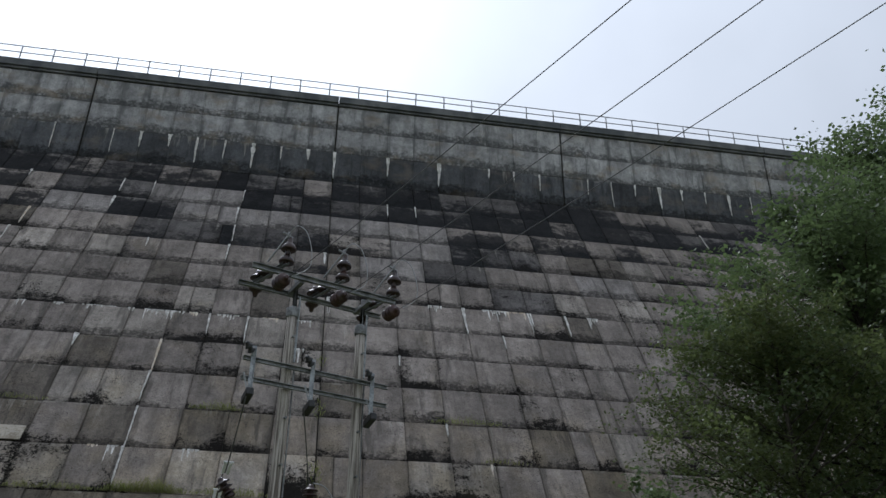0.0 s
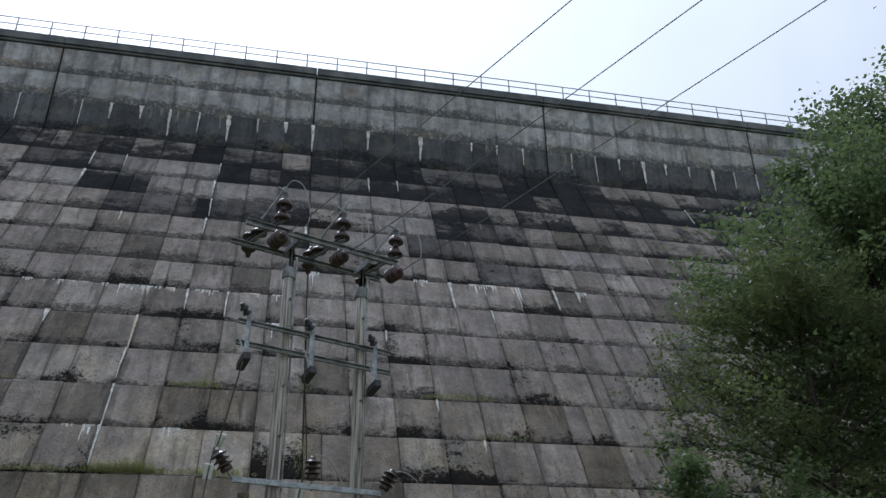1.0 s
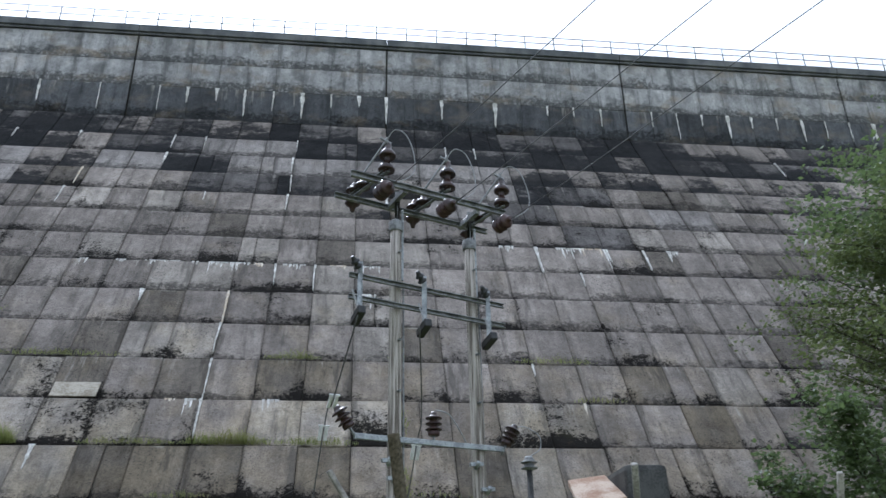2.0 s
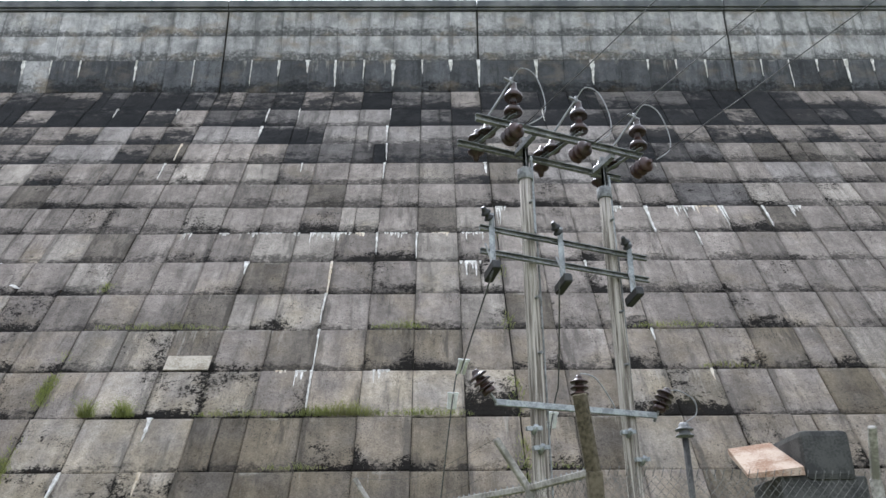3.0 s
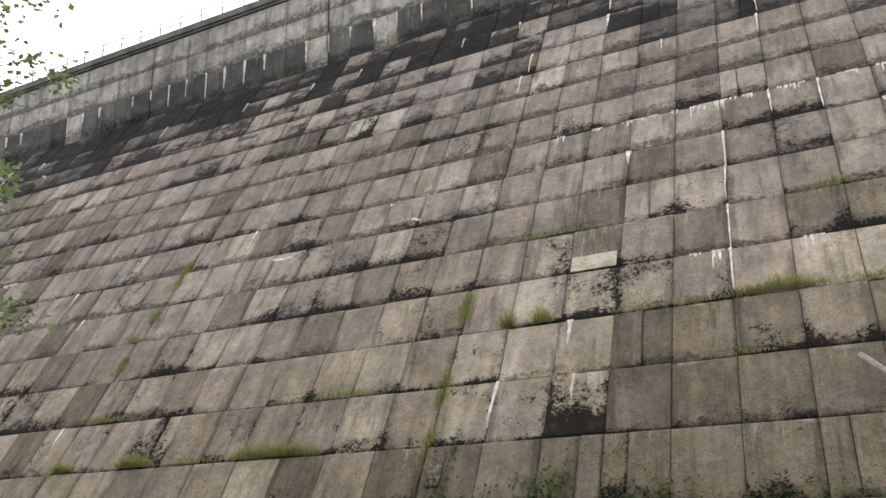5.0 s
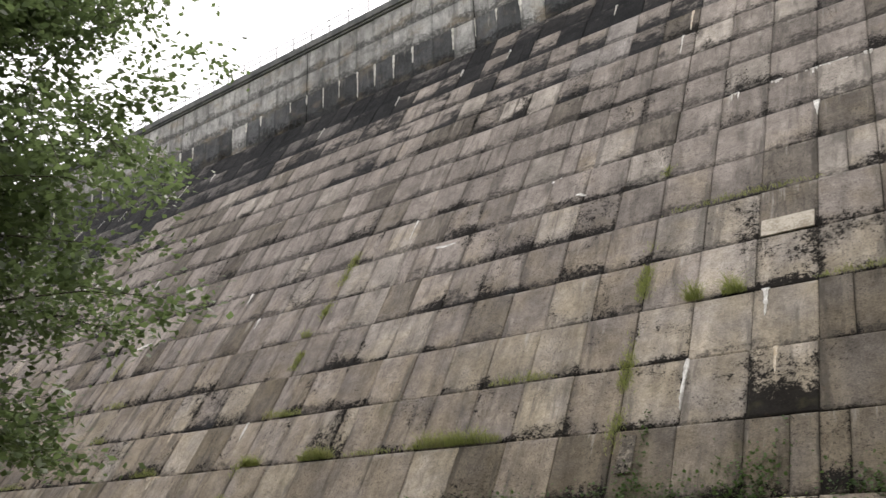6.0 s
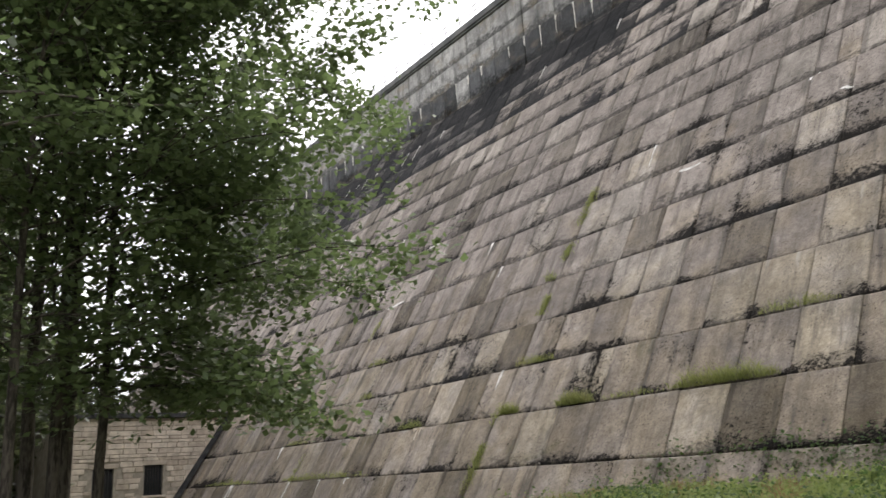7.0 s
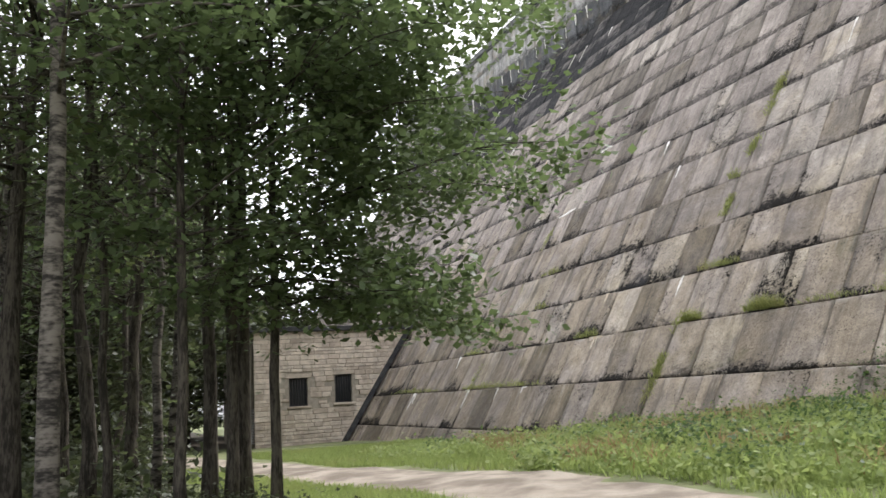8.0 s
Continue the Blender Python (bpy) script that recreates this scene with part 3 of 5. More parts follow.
def slab_into(store, m, w, h, thick, lip, seed, g=0.011, bed_gap=0.07):
    v, f = slab_data(w, h, thick, lip, 0.035 if g > 0.01 else 0.004, seed, g, bed_gap)
    base = len(store[0])
    store[0].extend(m @ Vector(p) for p in v)
    store[1].extend(tuple(base + q for q in face) for face in f)
    store[2].extend((p[0] / w * 1.7, p[1] / h + 0.5) for p in v)


def store_mesh(name, store, material):
    me = bpy.data.meshes.new(name)
    me.from_pydata(store[0], [], store[1])
    uv = me.uv_layers.new(name="UVMap")
    idx = np.empty(len(me.loops), dtype=np.int32)
    me.loops.foreach_get("vertex_index", idx)
    uv.data.foreach_set("uv", np.array(store[2], dtype=np.float32)[idx].ravel())
    me.materials.append(material)
    return me


SLOPE = math.hypot(1, BATTER)
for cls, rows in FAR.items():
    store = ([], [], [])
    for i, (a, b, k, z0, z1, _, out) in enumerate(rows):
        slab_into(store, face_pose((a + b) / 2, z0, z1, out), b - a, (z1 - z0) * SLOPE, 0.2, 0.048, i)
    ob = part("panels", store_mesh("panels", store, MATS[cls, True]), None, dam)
    ob["kind"] = "stuff"
for s, (lo, hi) in enumerate(STEPS):
    store = {"crest": ([], [], []), "belt": ([], [], [])}
    for c in range(int((LEFT - BAY0) / PANEL), int((RIGHT - BAY0) / PANEL)):
        xa, xb = BAY0 + c * PANEL, BAY0 + (c + 1) * PANEL
        if c % PANELS == 0:
            xa += 0.045
        if c % PANELS == PANELS - 1:
            xb -= 0.045
        cls = "belt" if s == 0 and pick.random() < 0.93 else "crest"
        slab_into(store[cls], steep_pose((xa + xb) / 2, lo, hi, pick.gauss(0, 0.006)), xb - xa, math.dist(lo, hi), 0.12, 0.004, c, 0.005, 0.012)
    for cls, st in store.items():
        if st[0]:
            ob = part("crest_panels", store_mesh("crest_panels", st, MATS[cls, True]), None, dam)
            ob["kind"] = "stuff"

# coping: cast lengths with a drip nosing
for i in range(int((RIGHT - LEFT) / BAY) + 1):
    x0 = BAY0 - 6 * BAY + i * BAY
    bm = bmesh.new()
    box(bm, (BAY - 0.03, 0.9, 0.52), (x0 + BAY / 2, WALL_Y + 0.20, WALL_TOP - 0.24))
    box(bm, (BAY - 0.03, 0.5, 0.16), (x0 + BAY / 2, WALL_Y + 0.12, WALL_TOP - 0.58))
    soften(bm, 0.025)
    part("coping_slab", bm, coping_mat, dam, "dark overhanging coping slab")

# crest railing
rail = thing("crest_railing", "thin grey metal railing along the dam crest", "railing", at=(0, WALL_Y - 0.14, WALL_TOP))
bm = bmesh.new()
tube(bm, [(0, 0, -0.05), (0, 0, 1.08)], 0.042, 6)
box(bm, (0.14, 0.14, 0.02), (0, 0, 0.01))
post_me = finish("railing_post", bm, rail_mat)
x = LEFT + 0.9
while x < RIGHT:
    part("railing_post", post_me, None, rail).location = (x, 0, 0)
    x += 1.93
for h in (1.06, 0.56):
    bm = bmesh.new()
    tube(bm, [(LEFT, 0, h), (RIGHT, 0, h)], 0.034, 6)
    part("handrail" if h > 1 else "mid_rail", bm, rail_mat, rail)


# ---- valve house against the dam ----
HX, HY0, HTOP, HBASE = -60.7, 17.5, 6.15, -1.9
house = thing("valve_house", "pale stone valve house with flat dark roof against the dam", "building")
bm = bmesh.new()


def dam_y(z):
    return FOOT_Y + BATTER * z


openings = [(22.87, 24.05, 1.36, 3.22), (19.78, 21.02, 1.27, 3.10)]
# end wall with its window holes: coursed stone is laid over this backing
zs = [HBASE, 1.27, 1.36, 3.10, 3.22, HTOP]
for i in range(len(zs) - 1):
    za, zb = zs[i], zs[i + 1]
    segs = sorted([HY0] + [q for o in openings if o[2] <= za + 1e-6 and o[3] >= zb - 1e-6 for q in o[:2]])
    segs.append(None)
    for a, b in zip(segs[::2], segs[1::2]):
        ya, yb0, yb1 = a, b if b is not None else dam_y(za) - 0.1, b if b is not None else dam_y(zb) - 0.1
        v = [bm.verts.new(q) for q in ((HX, ya, za), (HX, yb0, za), (HX, yb1, zb), (HX, ya, zb), (HX - 0.5, ya, za), (HX - 0.5, yb0, za), (HX - 0.5, yb1, zb), (HX - 0.5, ya, zb))]
        for f in ((0, 1, 2, 3), (7, 6, 5, 4), (0, 4, 5, 1), (1, 5, 6, 2), (2, 6, 7, 3), (3, 7, 4, 0)):
            bm.faces.new([v[q] for q in f])
bmesh.ops.recalc_face_normals(bm, faces=bm.faces)
end_wall = part("end_wall", bm, pointing, house, "pale coursed stone end wall")
bm = bmesh.new()
box(bm, (14, 0.5, HTOP - HBASE), (HX - 7, HY0 + 0.25, (HTOP + HBASE) / 2))
part("front_wall", bm, pointing, house)
bm = bmesh.new()
box(bm, (14.6, 11.6, 0.32), (HX - 6.9, HY0 + 5.4, HTOP + 0.16))
soften(bm, 0.03)
part("roof", bm, roof_dark, house, "flat dark roof slab")
bm = bmesh.new()
beam(bm, (HX + 0.08, dam_y(HBASE) - 0.32, HBASE), (HX + 0.08, dam_y(HTOP) - 0.32, HTOP), 0.3, 0.34, (1, 0, 0))
part("flashing", bm, roof_dark, house, "dark sloping flashing along the dam")
for ya, yb, za, zb in openings:
    w = part("window", box(bmesh.new(), (0.04, yb - ya, zb - za), (HX - 0.3, (ya + yb) / 2, (za + zb) / 2)), glass, house, "dark barred window")
    bm = bmesh.new()
    for y in (ya + 0.04, yb - 0.04):
        box(bm, (0.1, 0.08, zb - za), (HX - 0.26, y, (za + zb) / 2))
    for z in (za + 0.04, zb - 0.04):
        box(bm, (0.1, yb - ya, 0.08), (HX - 0.255, (ya + yb) / 2, z))
    part("frame", bm, roof_dark, w)
    for i in range(7):
        by = ya + (i + 0.5) * (yb - ya) / 7
        part("bar", tube(bmesh.new(), [(HX - 0.15, by, za), (HX - 0.15, by, zb)], 0.018, 5), black_box, w)
    bm = bmesh.new()
    box(bm, (0.32, yb - ya + 0.3, 0.14), (HX + 0.02, (ya + yb) / 2, za - 0.07))
    soften(bm, 0.015)
    part("sill", bm, stone_mat, w, "pale stone sill")
    bm = bmesh.new()
    box(bm, (0.22, yb - ya + 0.5, 0.26), (HX - 0.05, (ya + yb) / 2, zb + 0.13))
    soften(bm, 0.015)
    part("lintel", bm, stone_mat, w, "pale stone lintel")
bm = bmesh.new()
for i in range(14):
    beam(bm, (HX + 0.05, HY0 - 1.25, -0.9 + i * 0.16), (HX + 0.05, HY0 - 0.05, -0.9 + i * 0.16), 0.1, 0.03, (0.5, 0, 1))
box(bm, (0.12, 0.1, 2.5), (HX, HY0 - 1.3, 0.1))
part("louvre", bm, galv_dark, house, "slatted metal louvre beside the wall")


# ---- pole-mounted switchgear on two wooden poles ----
PO, PU, PV = Vector((-0.30, 15.92, 0)), Vector((0.903, 0.43, 0)), Vector((0.43, -0.903, 0))


def pp(a, v, z):
    """Metres along the pair of poles, towards the open side, and up."""
    return PO + PU * a + PV * v + Vector((0, 0, z))


def axis_pose(p, d):
    m = Vector(d).to_track_quat("Z", "Y").to_matrix().to_4x4()
    m.translation = p
    return m


def sheds(n, r, pitch, core=0.045):
    """Profile of an insulator with n bell-shaped sheds."""
    rows = [(core * 0.8, 0.0)]
    for i in range(n):
        z = 0.02 + i * pitch
        rows += [(core, z), (r * 0.55, z + pitch * 0.1), (r * 0.95, z + pitch * 0.06), (r, z + pitch * 0.14), (r * 0.94, z + pitch * 0.3), (r * 0.66, z + pitch * 0.5), (core * 1.2, z + pitch * 0.64)]
    rows += [(core, 0.02 + n * pitch), (core * 0.7, 0.05 + n * pitch)]
    return rows


def smooth_line(pts, per=6):
    """Points along a smooth curve through the given ones."""
    pts = [Vector(p) for p in pts]
    out = []
    for i in range(len(pts) - 1):
        a, b, c, d = (pts[max(0, min(len(pts) - 1, i + k))] for k in (-1, 0, 1, 2))
        for s in range(per):
            t = s / per
            out.append(0.5 * ((2 * b) + (c - a) * t + (2 * a - 5 * b + 4 * c - d) * t * t + (3 * b - a - 3 * c + d) * t ** 3))
    return out + [pts[-1]]


gear = thing("electricity_pole", "two weathered wooden poles carrying electrical switchgear behind a fence", "utility pole")


def add(name, build, material, parent=gear, label=""):
    bm = bmesh.new()
    build(bm)
    return part(name, bm, material, parent, label)


POLE_R = 1.63
for a, lean in ((0.0, 0.0), (POLE_R, -0.09)):
    foot = level(*pp(a, 0, 0).xy) - 0.4
    pts = [pp(a - lean * (1 - i / 8), 0.006 * math.sin(i * 1.7), foot + (8.38 - foot) * i / 8) for i in range(9)]
    pole = add("pole", lambda bm: tube(bm, pts, [0.14 - 0.005 * i for i in range(9)], 14), pole_wood, label="grey weathered split wooden pole")
    add("pole_cap", lambda bm: lathe(bm, [(0.125, 0), (0.13, 0.02), (0.13, 0.2), (0.09, 0.23)], Matrix.Translation(pp(a, 0, 8.24))), galv_dark, pole, "dark steel pole cap")
    add("extension", lambda bm: channel(bm, pp(a + 0.03, 0, 8.2), pp(a + 0.03, 0, 9.05), 0.09, 0.12), galv_dark)
    add("cable_guard", lambda bm: (beam(bm, pp(a + 0.15, -0.02, 7.3), pp(a + 0.15, -0.02, 8.75), 0.045, 0.06), soften(bm, 0.01)), galv, label="grey steel cable guard")
    for z in (7.78, 6.1, 5.2):
        add("pole_bolt", lambda bm: tube(bm, [pp(a, 0.11, z), pp(a, 0.2, z)], 0.025, 6), galv_dark)
    add("guard_strip", lambda bm: (beam(bm, pp(a + 0.165, 0.03, foot + 0.5), pp(a + 0.145, 0.03, 7.2), 0.026, 0.03), soften(bm, 0.006)), galv_dark)

# switch platform: two long channels, three bases across them
for v, z, w in ((0.34, 8.98, 0.12), (-0.32, 8.86, 0.1)):
    add("crossarm", lambda bm: channel(bm, pp(-1.12, v, z), pp(2.28, v, z + 0.08), 0.07, w), galv_dark, label="long grey steel crossarm")
for a, lean in ((0.0, 0), (POLE_R, 0)):
    add("strut", lambda bm: beam(bm, pp(a, 0.34, 8.95), pp(a + 0.02, -0.34, 8.9), 0.09, 0.09), galv_dark)
for a in (-0.56, 0.76, 2.04):
    base = add("switch_base", lambda bm: channel(bm, pp(a - 0.14, -0.55, 9.0), pp(a + 0.14, 0.5, 9.18), 0.07, 0.09), galv_dark, label="slanting steel switch base")
    up = Vector((0.05, 0.02, 1))
    for i, (s, v, n, r, h) in enumerate(((0.12, 0.42, 2, 0.16, 0.3), (-0.06, -0.18, 1, 0.16, 0.2), (-0.12, -0.42, 1, 0.16, 0.18))):
        z = 9.16 if i == 0 else 9.06
        add("insulator", lambda bm: lathe(bm, sheds(n, r, h, 0.055), axis_pose(pp(a + s, v, z), up)), porcelain, base, "dark brown porcelain shed insulator")
        if i == 0:
            add("insulator_pin", lambda bm: tube(bm, [pp(a + s, v, z + 0.6), pp(a + s, v, z + 0.76)], 0.03, 7), galv_dark, base)
    add("insulator", lambda bm: lathe(bm, sheds(1, 0.15, 0.18, 0.05), axis_pose(pp(a - 0.1, -0.5, 8.95), (0, 0, -1))), porcelain, base)
    add("switch_blade", lambda bm: (beam(bm, pp(a + 0.1, 0.42, 9.84), pp(a - 0.06, -0.12, 9.4), 0.025, 0.035), beam(bm, pp(a + 0.2, 0.44, 9.8), pp(a, 0.38, 9.9), 0.05, 0.03)), jumper_mat, base, "pale switch blade arm")
    # strain insulators that hold the line wires
    d = (PV * 1.0 + Vector((0, 0, 0.04))).normalized()
    p0 = pp(a - 0.02, 0.42, 8.66)
    strain = add("strain_insulator", lambda bm: lathe(bm, sheds(3, 0.15, 0.13, 0.05), axis_pose(p0, d)), porcelain_red, label="reddish strain insulator of three sheds")
    add("shackle", lambda bm: tube(bm, [pp(a, 0.3, 8.85), p0 + d * 0.02], 0.02, 6), galv_dark, strain)
    # looping jumpers
    q = [(0.12, 0.45, 9.88), (0.2, 0.6, 10.02), (0.36, 0.75, 9.86), (0.46, 0.85, 9.4), (0.42, 0.88, 9.0), (0.1, 0.86, 8.72)]
    add("jumper_cable", lambda bm: tube(bm, smooth_line([pp(a + s, v, z) for s, v, z in q]), 0.0095, 6), jumper_mat, label="pale looping jumper cable")

# fuse bracket: two angle bars with three drop-out holders
for z in (7.1, 6.7):
    for v in (0.16,):
        add("bracket_bar", lambda bm: channel(bm, pp(-1.0, v, z), pp(2.25, v, z + 0.04), 0.06, 0.085), galv_dark, label="grey-green steel bracket bar")
for a in (-0.83, 0.45, 1.84):
    hold = add("fuse_holder", lambda bm: (box(bm, (0.075, 0.03, 0.95), (0, 0, 0), Matrix.Translation(pp(a, 0.24, 6.88))), box(bm, (0.02, 0.09, 0.95), (0.04, 0.03, 0), Matrix.Translation(pp(a, 0.24, 6.88)))), galv, label="upright grey steel fuse holder")
    add("fuse_tube", lambda bm: (beam(bm, pp(a - 0.02, 0.12, 6.28), pp(a - 0.1, 0.55, 6.36), 0.14, 0.16), soften(bm, 0.02)), black_box, hold, "black fuse casing")
    add("insulator", lambda bm: lathe(bm, sheds(2, 0.085, 0.1, 0.04), axis_pose(pp(a - 0.05, 0.3, 7.2), (-0.3, -0.4, 0.35))), black_box, hold)
    add("contact_arm", lambda bm: beam(bm, pp(a - 0.12, 0.5, 6.3), pp(a - 0.22, 0.42, 6.72), 0.03, 0.03), jumper_mat, hold)
    add("terminal", lambda bm: beam(bm, pp(a - 0.05, 0.3, 7.25), pp(a + 0.1, 0.1, 7.32), 0.03, 0.03), jumper_mat, hold)

# lower arm with three post insulators
add("lower_crossarm", lambda bm: (beam(bm, pp(-0.82, 0.17, 4.36), pp(2.1, 0.17, 4.42), 0.05, 0.095), soften(bm, 0.008)), galv, label="pale grey lower steel crossarm")
for a, d in ((-0.98, (-0.55, -0.1, 0.8)), (0.66, (0, 0, 1)), (2.2, (0.45, 0, 0.85))):
    lo = pp(a + (0.16 if a < 0 else -0.12 if a > 1 else 0), 0.17, 4.38)
    dd = Vector(d).normalized()
    ins = add("post_insulator", lambda bm: lathe(bm, sheds(3, 0.145, 0.095, 0.06), axis_pose(lo + dd * 0.2, dd)), porcelain, label="dark ribbed post insulator")
    add("insulator_band", lambda bm: lathe(bm, [(0.09, 0), (0.1, 0.02), (0.1, 0.07), (0.08, 0.09)], axis_pose(lo + dd * 0.13, dd)), porcelain_red, ins, "red glazed band")
    add("insulator_pin", lambda bm: tube(bm, [lo - dd * 0.06, lo + dd * 0.2], 0.022, 6), galv_dark, ins)
q = [(2.42, 0.17, 4.85), (2.6, 0.2, 4.86), (2.85, 0.25, 4.72), (2.88, 0.22, 4.5), (2.74, 0.12, 4.38)]
add("jumper_cable", lambda bm: tube(bm, smooth_line([pp(*r) for r in q]), 0.0095, 6), jumper_mat, label="pale looping jumper cable")
q = [(0.7, 0.17, 4.95), (0.95, 0.2, 4.9), (1.2, 0.2, 4.6), (1.35, 0.15, 4.4)]
add("jumper_cable", lambda bm: tube(bm, smooth_line([pp(*r) for r in q]), 0.012, 6), jumper_mat)
bush = thing("cable_bushing", "grey porcelain cable bushing on a steel post", "insulator")
add("bushing", lambda bm: lathe(bm, sheds(2, 0.15, 0.1, 0.08), Matrix.Translation(pp(2.7, 0.1, 4.12))), galv_dark, bush)
add("bushing_post", lambda bm: tube(bm, [pp(2.7, 0.1, level(*pp(2.7, 0.1, 0).xy) - 0.2), pp(2.7, 0.1, 4.16)], 0.05, 8), kiosk_mat, bush)
for a, z in ((-0.2, 4.02), (-0.1, 3.75), (1.5, 4.1), (1.72, 3.7)):
    add("cleat", lambda bm: (beam(bm, pp(a - 0.12, 0.17, z), pp(a + 0.12, 0.2, z + 0.02), 0.07, 0.06), tube(bm, [pp(a, 0.15, z - 0.06), pp(a, 0.26, z + 0.04)], 0.04, 6)), galv, label="steel cable cleat")

# line wires running out over the track, and the wires that drop from the fuses
for i, a in enumerate((-0.54, 0.78, 2.06)):
    p0 = pp(a, 0.84, 8.68)
    pts = []
    for k in range(25):
        s = 52 * k / 24
        pts.append(p0 + PV * s + PU * (0.05 * (1 - math.exp(-s)) + 0.007 * s) + Vector((0, 0, 0.052 * s - 0.6 * 4 * (s / 52) * (1 - s / 52) * 0.5)))
    bm = bmesh.new()
    tube(bm, pts, 0.008, 5)
    tagged(new("overhead_wire", finish("overhead_wire", bm, wire_mat)), "thin dark overhead line wire strung from the poles", "wire", "overhead wires")
DROPS = [([pp(-0.98, 0.5, 6.24), Vector((-1.36, 17.84, 5.55)), Vector((-1.53, 18.37, 5.06)), Vector((-2.1, 20.6, 2.4))], (1, 2)),
         ([pp(0.2, 0.5, 6.26), Vector((0.35, 18.0, 5.3)), Vector((0.28, 18.6, 4.75)), Vector((-0.3, 20.8, 2.4))], (2,))]
for pts, held in DROPS:
    drop = thing("drop_wire", "dark dropper wire with white clip-on spacers", "wire", "drop wires")
    pts[-1].z = level(pts[-1].x, pts[-1].y)
    add("wire", lambda bm: tube(bm, smooth_line(pts, 5), 0.013, 6), wire_mat, drop)
    for k in held:
        m = axis_pose(pts[k], pts[k] - pts[k + 1])
        add("spacer", lambda bm: (box(bm, (0.06, 0.06, 0.28), (-0.055, 0, 0), m), box(bm, (0.06, 0.06, 0.28), (0.055, 0, 0), m), box(bm, (0.22, 0.035, 0.035), (0, 0, 0.15), m), soften(bm, 0.008)), white_clip, drop, "white polymer spacer")


# ---- compound fence ----
fence = thing("compound_fence", "old chain-link security fence on posts with cranked tops", "fence")
CORNER = Vector((-0.57, 10.4, 0))
LINE = [CORNER, Vector((-0.98, 11.35, 0)), Vector((-2.48, 13.6, 0)), Vector((-3.13, 15.0, 0)), Vector((-1.6, 18.2, 0))]
SIDE = [CORNER, Vector((1.9, 10.85, 0)), Vector((4.4, 11.3, 0)), Vector((6.9, 11.8, 0))]
TOPZ = 2.64


def fence_post(p, out, heavy, tip):
    g = level(p.x, p.y) - 0.3
    w = 0.12 if heavy else 0.08
    mat = post_green if heavy else fence_mat
    post = add("post", lambda bm: (box(bm, (w, w, TOPZ - g), (0, 0, 0), Matrix.Translation((p.x, p.y, (TOPZ + g) / 2))), soften(bm, 0.012)), mat, fence, "mossy cranked post" if heavy else "")
    add("cranked_top", lambda bm: (beam(bm, p + Vector((0, 0, TOPZ - 0.03)), p + Vector(out) + Vector((0, 0, TOPZ + tip)), w * 0.85, w * 0.7), soften(bm, 0.01)), mat, post)


fence_post(LINE[0], (-0.09, -0.12, 0), True, 0.6)
fence_post(LINE[1], (-0.3, -0.06, 0), False, 0.43)
fence_post(LINE[2], (-0.3, 0.0, 0), False, 0.41)
fence_post(LINE[3], (-0.33, 0.08, 0), False, 0.3)
fence_post(LINE[4], (-0.3, 0.1, 0), False, 0.3)
for p in SIDE[1:]:
    fence_post(p, (-0.08, -0.28, 0), False, 0.38)


def link_panel(a, b, top_rail):
    a, b = Vector(a), Vector(b)
    d = b - a
    ln = d.length
    d.normalize()
    z0 = level(*((a + b) / 2).xy) + 0.05
    h = TOPZ - 0.02 - z0
    bm = bmesh.new()
    step = 0.075
    side = d.cross(Vector((0, 0, 1))) * 0.004
    for sgn in (1, -1):
        s = -h
        while s < ln + h:
            # a slanting wire clipped to the panel
            lo, hi = (s, s + h) if sgn > 0 else (s + h, s)
            t0, t1 = 0.0, 1.0
            dx = hi - lo
            ta, tb = (0 - lo) / dx, (ln - lo) / dx
            t0, t1 = max(t0, min(ta, tb)), min(t1, max(ta, tb))
            if t1 - t0 > 0.02:
                p, q = a + d * (lo + dx * t0) + Vector((0, 0, z0 + h * t0)), a + d * (lo + dx * t1) + Vector((0, 0, z0 + h * t1))
                tube(bm, [p + side * sgn, q + side * sgn], 0.0021, 3)
            s += step
    part("chain_link", bm, mesh_mat, fence, "grey chain-link mesh")
    if top_rail:
        add("top_rail", lambda bm: (beam(bm, a + Vector((0, 0, TOPZ)), b + Vector((0, 0, TOPZ)), 0.05, 0.055), soften(bm, 0.006)), fence_mat, fence, "pale top rail bound with wire")
        bm = bmesh.new()
        n = int(ln / 0.085)
        for i in range(n):
            c = a + d * (i + 0.5) * ln / n + Vector((0, 0, TOPZ))
            beam(bm, c - d * 0.012 + Vector((0, 0, -0.034)), c + d * 0.03 + Vector((0, 0, 0.034)), 0.058, 0.008, (1, 0, 0))
        part("binding_wire", bm, galv_dark, fence)
    else:
        bm = bmesh.new()
        n = int(ln / 0.075)
        for i in range(n):
            c = a + d * (i + 0.5) * ln / n + Vector((0, 0, TOPZ - 0.03))
            tube(bm, [c, c + d * 0.03 + Vector((0, 0, 0.08))], 0.0035, 4)
        part("barbed_edge", bm, mesh_mat, fence)


